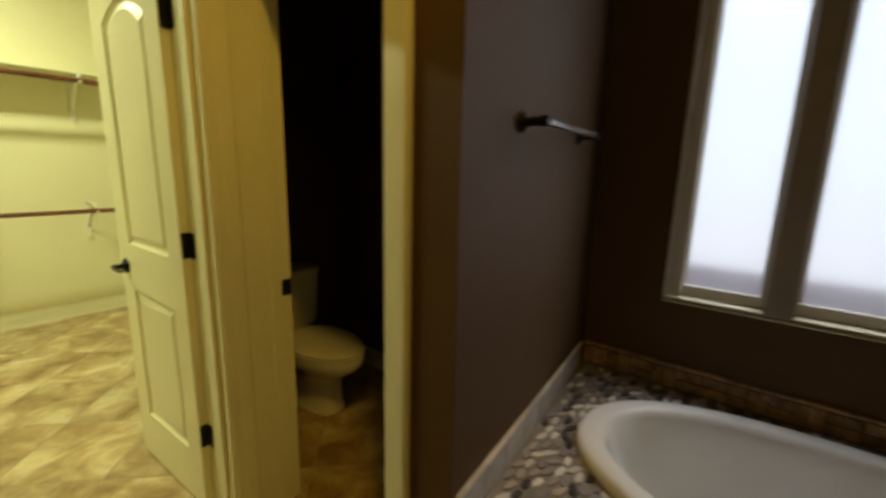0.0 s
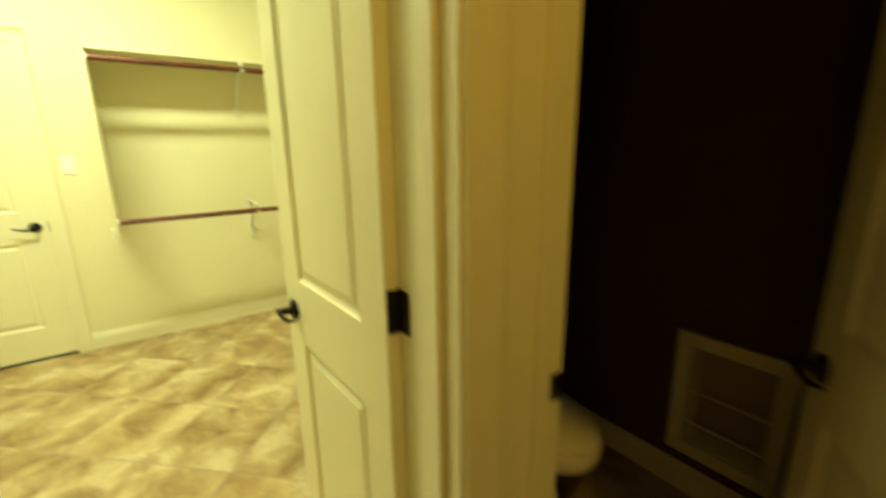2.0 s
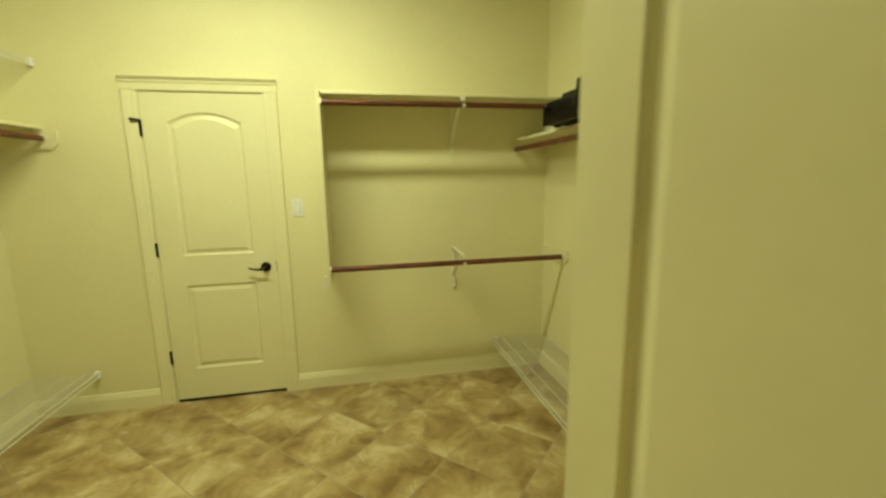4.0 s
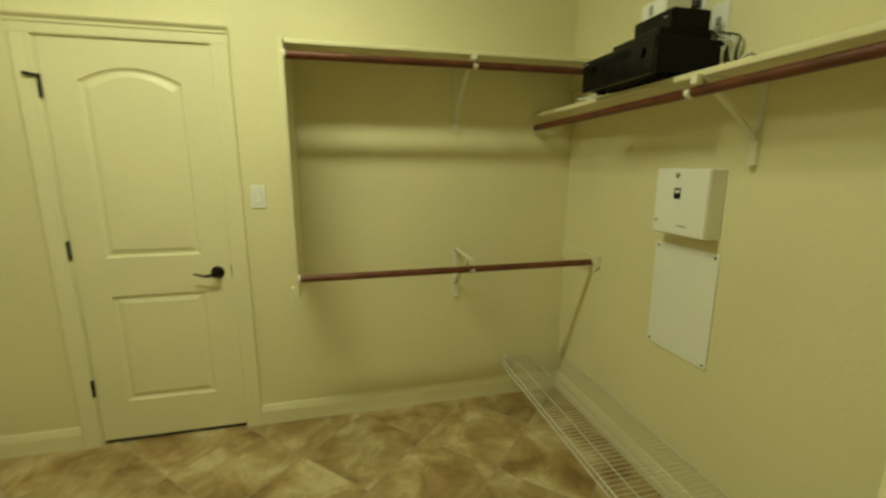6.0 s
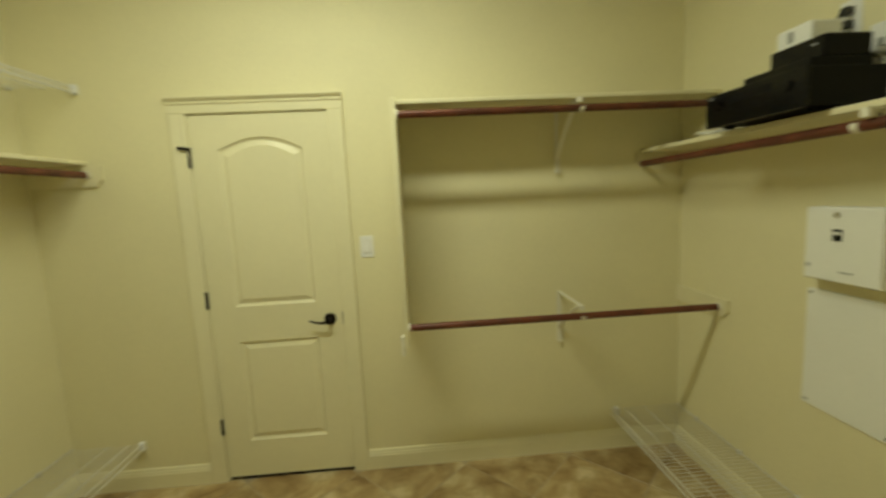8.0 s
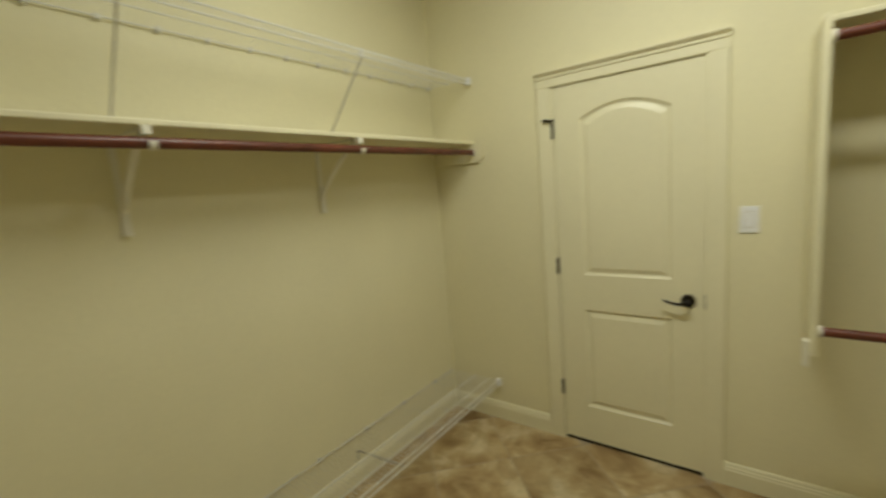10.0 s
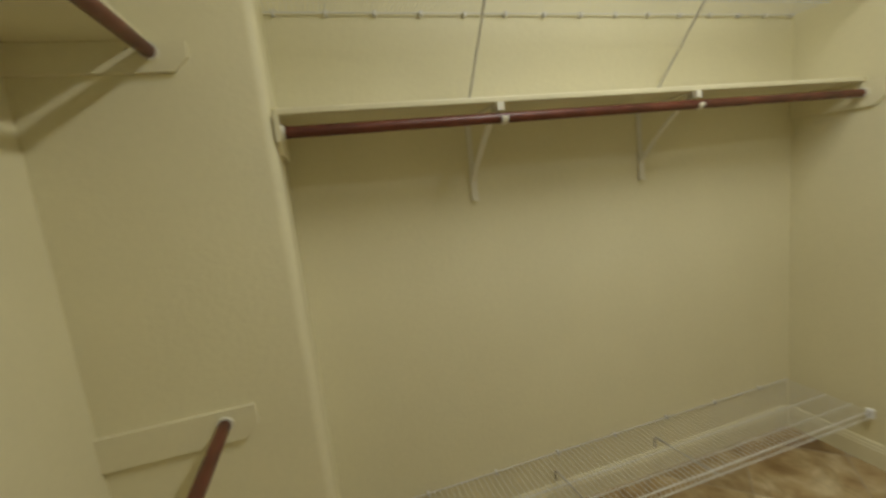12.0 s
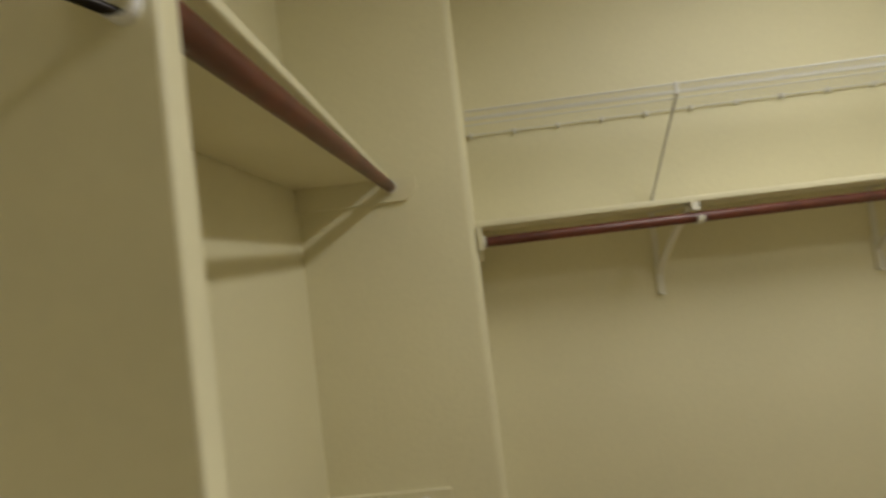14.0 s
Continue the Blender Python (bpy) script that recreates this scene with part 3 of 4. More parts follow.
def bracket(base, out, parent, reach, arm_z, foot_z, rod, along):
    """Shelf-and-rod bracket: a leg down the wall, an arm under the board, a curved brace and a cradle."""
    out, along, base = Vector(out), Vector(along), Vector(base)
    bm = bmesh.new()

    def bar(a, b, w, t):
        a, b = Vector(a), Vector(b)
        d = (b - a).normalized()
        n = d.cross(along).normalized()
        loft([[p + along * (w * i) + n * (t * j) for i, j in ((-1, -1), (1, -1), (1, 1), (-1, 1))] for p in (a, b)], bm)

    up = Vector((0, 0, 1))
    bar(base + out * 0.003 + up * (foot_z + 0.12), base + out * 0.003 + up * arm_z, 0.011, 0.003)
    bar(base + out * 0.007 + up * foot_z, base + out * 0.006 + up * (foot_z + 0.125), 0.0135, 0.007)
    bar(base + out * 0.003 + up * (arm_z - 0.003), base + out * reach + up * (arm_z - 0.003), 0.009, 0.0025)
    # the brace leaves the leg steeply and bows out to the tip
    low, high = Vector((0.008, foot_z + 0.075)), Vector((reach * 0.92, arm_z - 0.006))
    bend = Vector((reach * 0.30, arm_z - (arm_z - foot_z) * 0.42))
    curve = [low * (1 - q) ** 2 + bend * (2 * q * (1 - q)) + high * q * q for q in (k / 8 for k in range(9))]
    pts = [base + out * p.x + up * p.y for p in curve]
    for p, q in zip(pts, pts[1:]):
        bar(p, q, 0.0105, 0.004)
    bar(base + out * 0.003 + up * foot_z, base + out * 0.026 + up * (foot_z - 0.001), 0.0115, 0.002)
    bk = part("bracket", bm, BRACKET, parent, "white steel shelf bracket")
    tip = boxed(-0.012, 0.012, -0.010, 0.010, -0.026, 0.0)
    bmesh.ops.transform(tip, matrix=Matrix.Translation(base + out * (reach - 0.004) + up * arm_z) @ Matrix.Rotation(math.atan2(along.y, along.x), 4, "Z"), verts=tip.verts)
    part("hook_tip", tip, BRACKET, bk)
    ring_cradle(rod, along, bk)
    return bk


def end_plate(corner, out, run, length, z0, z1, parent, clip=0.035, thick=0.016):
    """Cleat on a side wall that carries the rod's end; run: direction from the back wall, with a clipped lower corner."""
    out, run, corner = Vector(out), Vector(run), Vector(corner)
    pts = [(0, z0), (length - clip, z0), (length, z0 + clip), (length, z1), (0, z1)]
    bm = loft([[corner + run * s + out * w + Vector((0, 0, z)) for s, z in pts] for w in (0.0005, thick)])
    return part("end_cleat", bm, SHELF, parent, "painted wooden rod cleat")


def socket(c, axis, parent):
    bm = bmesh.new()
    c, axis = Vector(c), Vector(axis)
    tube(bm, [c, c + axis * 0.009], 0.022, 20)
    return part("rod_socket", bm, BRACKET, parent, "white plastic rod socket", smooth=True)


# north wall: board on an end panel, two rods
DEPTH = 0.305
ROD_Y = 4.086
sn = thing("closet_shelf", (1.1, NORTH, 1.97), "cream painted double-rod closet shelf on wall", "shelf", "closet shelving")
part("board", boxed(0.3350, EAST - 0.0005, NORTH - DEPTH, NORTH - 0.0005, 1.998, 2.019, 0.005, 3), SHELF, sn)
part("end_panel", boxed(0.3115, 0.3345, NORTH - DEPTH - 0.042, NORTH - 0.0005, 0.845, 2.021, 0.003, 2), SHELF, sn, "cream end panel of the shelf")
rod_piece((0.343, ROD_Y, 1.944), (1.902, ROD_Y, 1.944), sn)
rod_piece((0.343, ROD_Y, 0.943), (1.892, ROD_Y, 0.943), sn)
for z in (1.944, 0.943):
    socket((0.3346, ROD_Y, z), (1, 0, 0), sn)
bracket((1.197, NORTH, 0), (0, -1, 0), sn, 0.335, 1.998, 1.665, (1.197, ROD_Y, 1.944), (1, 0, 0))
bracket((1.197, NORTH, 0), (0, -1, 0), sn, 0.335, 0.995, 0.702, (1.197, ROD_Y, 0.943), (1, 0, 0))
end_plate((EAST, NORTH, 0), (-1, 0, 0), (0, -1, 0), 0.40, 0.895, 0.985, sn)
socket((EAST - 0.016, ROD_Y, 0.943), (-1, 0, 0), sn)
end_plate((EAST, NORTH, 0), (-1, 0, 0), (0, -1, 0), 0.40, 1.905, 1.9975, sn)
part("panel_bracket", boxed(0.296, 0.3114, NORTH - DEPTH - 0.035, NORTH - DEPTH, 0.80, 0.90, 0.003, 1), BRACKET, sn, "white metal panel bracket")

# west wall recess: board, single rod
WR = -1.274
sw = thing("closet_shelf", (WEST, 3.2, 1.78), "cream painted shelf with single wooden rod", "shelf", "closet shelving")
part("board", boxed(WEST + 0.0005, WEST + DEPTH, STUB_Y + 0.0005, NORTH - 0.0005, 1.812, 1.832, 0.005, 3), SHELF, sw)
rod_piece((WR, STUB_Y + 0.029, 1.763), (WR, NORTH - 0.029, 1.763), sw)
for y in (2.650, 3.470):
    bracket((WEST, y, 0), (1, 0, 0), sw, 0.312, 1.812, 1.492, (WR, y + 0.012, 1.763), (0, 1, 0))
end_plate((WEST, STUB_Y, 0), (0, 1, 0), (1, 0, 0), 0.324, 1.702, 1.8115, sw)
end_plate((WEST, NORTH, 0), (0, -1, 0), (1, 0, 0), 0.375, 1.702, 1.8115, sw)
socket((WR, STUB_Y + 0.0165, 1.763), (0, 1, 0), sw)
socket((WR, NORTH - 0.0165, 1.763), (0, -1, 0), sw)

# south wall: board on an end panel, two rods, and an assumed short piece towards the door
SR = 1.694
ss = thing("closet_shelf", (-0.7, SOUTH, 1.97), "cream painted double-rod closet shelf beside door", "shelf", "closet shelving")
part("board", boxed(STUB_X + 0.0005, -0.1805, SOUTH + 0.0005, SOUTH + DEPTH, 2.000, 2.019, 0.005, 3), SHELF, ss)
part("end_panel", boxed(-0.180, -0.156, SOUTH + 0.0005, SOUTH + DEPTH + 0.04, 0.845, 2.021, 0.003, 2), SHELF, ss, "cream end panel of the shelf")
rod_piece((STUB_X + 0.026, SR, 1.974), (-0.190, SR, 1.936), ss)
rod_piece((STUB_X + 0.029, SR, 0.965), (-0.193, SR, 0.965), ss)
for za, zb, a, b in ((1.974, 1.936, 1.926, 1.9995), (0.965, 0.965, 0.906, 1.003)):
    end_plate((STUB_X, SOUTH, 0), (1, 0, 0), (0, 1, 0), 0.397, a, b, ss)
    socket((STUB_X + 0.0165, SR, za), (1, 0, 0), ss)
    socket((-0.181, SR, zb), (-1, 0, 0), ss)
# unseen short board, assumed above the rod cup; it also shades the end panel
part("board", boxed(-0.1555, 0.10, SOUTH + 0.0005, SOUTH + DEPTH, 2.000, 2.019, 0.005, 3), SHELF, ss)
bm = bmesh.new()
cup = [(math.cos(a), math.sin(a)) for a in (math.pi * (1 + k / 12) for k in range(13))]
cup = [(-1, 2.2)] + cup + [(1, 2.2)]
rims = []
for u, v in cup:
    n = Vector((u, min(v, 0))).normalized()
    rims.append([(x, 1.703 + u * 0.0115 + n.x * w, 1.911 + v * 0.0115 + n.y * w) for x, w in ((-0.1558, 0), (-0.148, 0), (-0.148, 0.002), (-0.1558, 0.002))])
part("rod_cup", loft(rims, bm), PLASTIC, ss, "white open plastic rod cup")
bm = bmesh.new()
tube(bm, [(-0.1555, 1.702, 1.9042), (-0.07, 1.660, 1.9042), (0.02, 1.615, 1.9042)], 0.0042, 12)
part("thin_bar", bm, BLACK, ss, "thin dark metal bar", smooth=True)

# east wall: board, single rod
ER = 1.676
se = thing("closet_shelf", (EAST, 3.4, 1.77), "cream shelf carrying electronics, wooden rod below", "shelf", "closet shelving")
part("board", boxed(EAST - DEPTH + 0.065, EAST - 0.0005, 2.2905, NORTH - 0.0005, 1.751, 1.773, 0.005, 3), SHELF, se)
rod_piece((ER, 2.32, 1.718), (ER, NORTH - 0.029, 1.692), se)
bracket((EAST, 3.218, 0), (-1, 0, 0), se, 0.275, 1.751, 1.475, (ER, 3.262, 1.708), (0, 1, 0))
end_plate((EAST, NORTH, 0), (0, -1, 0), (-1, 0, 0), 0.275, 1.655, 1.7505, se)
socket((ER, 2.2905, 1.712), (0, 1, 0), se)


# ---- wire shelves ----
def wire_shelf(wall_x, out, y0, y1, z, depth, struts, label, strut_drop, lip=0.03, clips=0.172, pitch=0.0178, wire=0.0011, group="wire shelving"):
    """Ventilated shelf: rails along y, close cross wires bent over the front, wall clips, diagonal struts."""
    t = thing("wire_shelf", (wall_x, (y0 + y1) / 2, z), label, "shelf", group)
    front = wall_x + out * depth
    for x, dz, r in ((wall_x + out * 0.012, 0, 0.003), (wall_x + out * depth * 0.52, -0.003, 0.0028), (wall_x + out * depth * 0.80, -0.003, 0.0028),
                     (front, 0.0, 0.0034), (front + out * 0.003, -lip, 0.0034)):
        bm = bmesh.new()
        tube(bm, [(x, y0, z + dz), (x, (y0 + y1) / 2, z + dz), (x, y1, z + dz)], r, 8)
        part("rail", bm, WIRE, t, smooth=True)
    bm = bmesh.new()
    n = int((y1 - y0 - 0.006) / pitch)
    for k in range(n + 1):
        y = y0 + 0.004 + k * pitch
        tube(bm, [(wall_x + out * 0.008, y, z + 0.003), (front, y, z + 0.003), (front + out * 0.004, y, z - 0.002), (front + out * 0.005, y, z - lip)], wire, 5)
    tagged(part("wire_deck", bm, WIRE, t, "close-set white cross wires"), kind="stuff")
    k = y0 + 0.03
    while k < y1:
        part("wall_clip", boxed(min(wall_x, wall_x + out * 0.02), max(wall_x, wall_x + out * 0.02), k - 0.006, k + 0.006, z - 0.012, z + 0.008, 0.002, 1), WIRE, t)
        k += clips
    for y in struts:
        bm = bmesh.new()
        tube(bm, [(front + out * 0.003, y, z - lip - 0.004), (front - out * 0.012, y, z - lip + 0.004 - 0.02), (wall_x + out * 0.012, y + 0.014, z - strut_drop), (wall_x + out * 0.005, y + 0.014, z - strut_drop - 0.012), (wall_x + out * 0.005, y + 0.014, z - strut_drop - 0.055)], 0.0042, 8)
        part("strut", bm, STRUT, t, "grey steel support strut", smooth=True)
        if strut_drop > 0.2:
            part("strut_cap", boxed(front - 0.006, front + 0.006, y - 0.006, y + 0.006, z - lip - 0.006, z + 0.006, 0.002, 1), WIRE, t)
    return t


def end_bracket(t, wall_x, out, y, s, z, depth):
    x = wall_x + out * depth
    part("end_bracket", boxed(x - 0.016, x + 0.016, min(y, y + s * 0.022), max(y, y + s * 0.022), z - 0.035, z + 0.012, 0.003, 1), PLASTIC, t, "white plastic end bracket")


w1 = wire_shelf(WEST, 1, STUB_Y + 0.006, NORTH - 0.006, 2.200, 0.300, (2.646, 3.548), "white ventilated wire shelf above wooden shelf", 0.33)
end_bracket(w1, WEST, 1, NORTH - 0.0005, -1, 2.200, 0.300)
w2 = wire_shelf(WEST, 1, STUB_Y + 0.006, NORTH - 0.020, 0.280, 0.385, (2.905, 3.480), "low white ventilated wire shoe shelf", 0.09, clips=0.316, pitch=0.0245, wire=0.0015)
end_bracket(w2, WEST, 1, NORTH - 0.0165, -1, 0.280, 0.385)
w3 = wire_shelf(EAST, -1, 2.31, NORTH - 0.020, 0.258, 0.420, (2.55,), "low white ventilated wire shoe shelf", 0.09, clips=0.316, pitch=0.0245, wire=0.0015)
end_bracket(w3, EAST, -1, NORTH - 0.0165, -1, 0.258, 0.3910)

# ---- devices and boxes on the east wall ----
enc = thing("wiring_cabinet", (EAST, 3.44, 1.2), "white metal wiring cabinet mounted on wall", "cabinet")
part("body", boxed(1.850, EAST - 0.0005, 3.312, 3.578, 1.200, 1.462, 0.003, 2), METAL_WHITE, enc)
part("door", boxed(1.8445, 1.8498, 3.314, 3.576, 1.203, 1.459, 0.002, 1), METAL_WHITE, enc)
bm = bmesh.new()
tube(bm, [(1.8444, 3.462, 1.436), (1.840, 3.462, 1.436)], 0.010, 14)
part("lock", bm, CHROME, enc, "small metal cam lock", smooth=True)
part("badge", boxed(1.8430, 1.8444, 3.443, 3.475, 1.345, 1.387), GLOSS_BLACK, enc, "black maker's badge")
part("badge_stripe", boxed(1.8420, 1.8429, 3.448, 3.470, 1.368, 1.378), PLASTIC, enc)
bm = bmesh.new()
tube(bm, [(1.8444, 3.560, 1.250), (1.842, 3.560, 1.250)], 0.007, 12)
part("screw", bm, GREY_PLASTIC, enc, smooth=True)
part("slot", boxed(1.8430, 1.8444, 3.40, 3.445, 1.236, 1.241), GREY_PLASTIC, enc)
pl = thing("cover_plate", (EAST, 3.46, 0.91), "white blank cover panel screwed to wall", "cover")
bm = prism([(3.297, 0.678), (3.623, 0.678), (3.623, 1.146), (3.297, 1.146)], EAST - 0.007, EAST - 0.0005)
es = [e for e in bm.edges if abs(e.verts[0].co.z - e.verts[1].co.z) > 0.001]
bmesh.ops.bevel(bm, geom=es, offset=0.012, segments=4, affect="EDGES", profile=0.5)
for v in bm.verts:
    v.co = Vector((v.co.z, v.co.x, v.co.y))
part("panel", bm, METAL_WHITE, pl)
for y, z in ((3.313, 0.694), (3.607, 0.694), (3.313, 1.130), (3.607, 1.130)):
    bm = bmesh.new()
    tube(bm, [(EAST - 0.0071, y, z), (EAST - 0.009, y, z)], 0.0048, 12)
    part("screw", bm, BLACK, pl, "dark screw head", smooth=True)

SH = 1.773
rc = thing("av_receiver", (1.72, 3.56, SH), "black audio video receiver on shelf", "receiver")
part("case", boxed(1.605, 1.865, 3.350, 3.776, SH + 0.012, SH + 0.128, 0.004, 2), ELECTRONICS, rc)
part("front_panel", boxed(1.588, 1.6045, 3.347, 3.780, SH + 0.008, SH + 0.131, 0.004, 2), GLOSS_BLACK, rc, "glossy black front panel")
for y in (3.41, 3.71):
    bm = bmesh.new()
    tube(bm, [(1.5878, y, SH + 0.085), (1.580, y, SH + 0.085)], 0.017, 24)
    part("knob", bm, GLOSS_BLACK, rc, smooth=True)
part("display", boxed(1.5866, 1.5876, 3.47, 3.65, SH + 0.085, SH + 0.112), ELECTRONICS, rc)
part("badge", boxed(1.5866, 1.5876, 3.735, 3.765, SH + 0.116, SH + 0.121), GREY_PLASTIC, rc, "small silver maker's mark")
for x, y in ((1.66, 3.39), (1.66, 3.74), (1.84, 3.39), (1.84, 3.74)):
    bm = bmesh.new()
    tube(bm, [(x, y, SH), (x, y, SH + 0.0125)], 0.02, 16)
    part("foot", bm, ELECTRONICS, rc, smooth=True)
for k in range(12):
    part("vent_slot", boxed(1.66 + k * 0.015, 1.666 + k * 0.015, 3.40, 3.73, SH + 0.1282, SH + 0.1290), GLOSS_BLACK, rc)
b1 = thing("disc_player", (1.74, 3.48, SH + 0.128), "black slim set-top box stacked on receiver", "player")
part("case", boxed(1.640, 1.850, 3.385, 3.645, SH + 0.1292, SH + 0.165, 0.004, 2), ELECTRONICS, b1)
part("front_panel", boxed(1.634, 1.6396, 3.385, 3.645, SH + 0.131, SH + 0.164, 0.002, 1), GLOSS_BLACK, b1)
b2 = thing("set_top_box", (1.77, 3.49, SH + 0.165), "small black network box on the stack", "device")
part("case", boxed(1.690, 1.845, 3.390, 3.590, SH + 0.1652, SH + 0.236, 0.006, 2), ELECTRONICS, b2)
part("front_panel", boxed(1.684, 1.6896, 3.393, 3.587, SH + 0.168, SH + 0.233, 0.002, 1), GLOSS_BLACK, b2)
part("status_mark", boxed(1.683, 1.6838, 3.415, 3.432, SH + 0.208, SH + 0.214), GREY_PLASTIC, b2)
rt = thing("router", (1.79, 3.55, SH + 0.236), "white plastic router on the black stack", "router")
part("case", boxed(1.735, 1.850, 3.490, 3.625, SH + 0.2362, SH + 0.314, 0.010, 3), PLASTIC, rt)
part("logo_patch", boxed(1.7335, 1.7348, 3.555, 3.575, SH + 0.262, SH + 0.298), GREY_PLASTIC, rt, "grey printed mark")
outlet_z = 2.10
ot = thing("wall_outlet", (EAST, 3.530, outlet_z), "white double wall outlet plate with plugs", "outlet")
part("plate", boxed(EAST - 0.006, EAST - 0.0005, 3.492, 3.567, outlet_z - 0.06, outlet_z + 0.06, 0.002, 1), PLASTIC, ot)
for z in (-0.022, 0.022):
    part("plug", boxed(EAST - 0.034, EAST - 0.0065, 3.515, 3.543, outlet_z + z - 0.013, outlet_z + z + 0.013, 0.004, 2), CABLE_BLACK, ot, "black power plug")
ot2 = thing("wall_outlet", (EAST, 3.425, 1.99), "white cable wall plate behind devices", "outlet")
part("plate", boxed(EAST - 0.006, EAST - 0.0005, 3.388, 3.463, 1.93, 2.05, 0.002, 1), PLASTIC, ot2)
part("jack", boxed(EAST - 0.016, EAST - 0.0065, 3.415, 3.434, 1.975, 2.0, 0.002, 1), GREY_PLASTIC, ot2)


def cable(pts, r, mat, label, name="cable"):
    pts = [Vector(p) for p in pts]
    fine = []
    ext = [2 * pts[0] - pts[1]] + pts + [2 * pts[-1] - pts[-2]]
    for i in range(1, len(ext) - 2):
        p0, p1, p2, p3 = ext[i - 1:i + 3]
        for k in range(8):
            q = k / 8
            fine.append(0.5 * (2 * p1 + (p2 - p0) * q + (2 * p0 - 5 * p1 + 4 * p2 - p3) * q * q + (3 * p1 - p0 - 3 * p2 + p3) * q ** 3))
    fine.append(pts[-1])
    bm = bmesh.new()
    tube(bm, fine, r, 7)
    return tagged(part(name, bm, mat, smooth=True), label, "cable", "device cables")


rng = random.Random(4)
for i, (y, mat) in enumerate(((3.520, CABLE_BLACK), (3.528, CABLE_WHITE), (3.536, CABLE_BLACK))):
    cable([(EAST - 0.035, y, outlet_z + (0.022 if i != 1 else -0.022)), (EAST - 0.055, y + 0.01, outlet_z - 0.04), (EAST - 0.045, y + 0.03, outlet_z - 0.10),
           (EAST - 0.04, 3.48 - 0.03 * i, 1.95), (EAST - 0.02, 3.36, 1.86)], 0.0035, mat,
          "black power cord from the outlet" if mat is CABLE_BLACK else "white cord from the outlet")
for i in range(7):
    # each cord leaves the stack, hangs in an open loop and returns to the board
    black = i in (2, 5)
    cy, cz = 3.335 - 0.007 * i + rng.uniform(-0.008, 0.008), SH + 0.075 + rng.uniform(-0.015, 0.02)
    ry, rz = rng.uniform(0.018, 0.034), rng.uniform(0.045, 0.070)
    x0 = 1.862 + 0.007 * i
    pts = [(x0, 3.40, SH + 0.11 + 0.012 * i)]
    pts += [(x0 + 0.004 * k, cy + ry * math.cos(0.9 - 0.75 * k), cz + rz * math.sin(0.9 - 0.75 * k)) for k in range(6)]
    pts.append((x0 + 0.012, 3.40, SH + 0.006))
    cable(pts, 0.0028 if i % 2 else 0.0034, CABLE_BLACK if black else CABLE_WHITE,
          "loose looped black cable behind devices" if black else "loose looped white cable behind devices")
for i in range(4):
    pts = [(1.70 + rng.random() * 0.12, 3.87 + rng.random() * 0.16, SH + 0.006 + rng.random() * 0.02) for _ in range(5)]
    cable(pts, 0.004, CABLE_WHITE, "coil of white cable lying on shelf")

sw1 = thing("light_switch", (0.124, NORTH, 1.313), "white rocker light switch on wall", "switch")
part("plate", boxed(0.088, 0.160, NORTH - 0.006, NORTH - 0.0005, 1.254, 1.373, 0.002, 1), PLASTIC, sw1)
part("rocker_seam", boxed(0.1045, 0.1435, NORTH - 0.0066, NORTH - 0.0061, 1.2775, 1.3495), VINYL, sw1)
part("rocker", boxed(0.107, 0.141, NORTH - 0.0105, NORTH - 0.0067, 1.280, 1.347, 0.0015, 1), PLASTIC, sw1)

# ---- window ----
wn = thing("window_1", (WIN_X, -0.31, WZ0), "taupe framed window with two frosted panes", "window", kind="structure")
PANES = ((-0.630, -0.370), (-0.243, 0.022))
part("window_frame", boxed(WIN_X + 0.012, WIN_X + 0.085, WY1 - 0.045, WY1, WZ0 + 0.002, WZ1, 0.004, 1), VINYL, wn)
part("window_frame", boxed(WIN_X + 0.012, WIN_X + 0.085, WY0, WY0 + 0.045, WZ0 + 0.002, WZ1, 0.004, 1), VINYL, wn)
part("mullion", boxed(WIN_X - 0.019, WIN_X + 0.09, -0.352, -0.262, WZ0 - 0.009, WZ1, 0.006, 2), WINDOW_FRAME, wn, "taupe painted mullion")
for y0, y1 in PANES:
    part("pane", boxed(WIN_X + 0.050, WIN_X + 0.056, y0 - 0.012, y1 + 0.012, 0.87, WZ1 - 0.02), FROSTED, wn).visible_shadow = False
    part("sash_rail", boxed(WIN_X + 0.035, WIN_X + 0.072, y0 - 0.03, y1 + 0.03, WZ0 + 0.004, 0.885, 0.004, 1), VINYL, wn)
    part("sash_rail", boxed(WIN_X + 0.035, WIN_X + 0.072, y0 - 0.03, y1 + 0.03, WZ1 - 0.05, WZ1 - 0.001, 0.004, 1), VINYL, wn)
    for ya, yb in ((y0 - 0.03, y0), (y1, y1 + 0.03)):
        part("sash_stile", boxed(WIN_X + 0.036, WIN_X + 0.071, ya, yb, 0.886, WZ1 - 0.051, 0.003, 1), VINYL, wn)
for y0, y1 in ((WY0 - 0.02, -0.3525), (-0.2615, WY1 + 0.02)):
    part("window_sill", boxed(WIN_X - 0.016, WIN_X + 0.09, y0, y1, WZ0 - 0.009, WZ0 + 0.001, 0.004, 2), TRIM, wn, "cream sill ledge")
# recessed taupe strip, its darker colour standing in for the sill's shadow
part("sill_shadow_strip", boxed(WIN_X - 0.004, WIN_X - 0.0005, WY0 - 0.02, WY1 + 0.02, WZ0 - 0.019, WZ0 - 0.0095), WINDOW_FRAME, wn)
part("sill_lip", boxed(WIN_X - 0.016, WIN_X - 0.0005, WY0 - 0.022, WY1 + 0.022, WZ0 - 0.026, WZ0 - 0.0195, 0.002, 2), TRIM, wn, "cream lip under the sill")
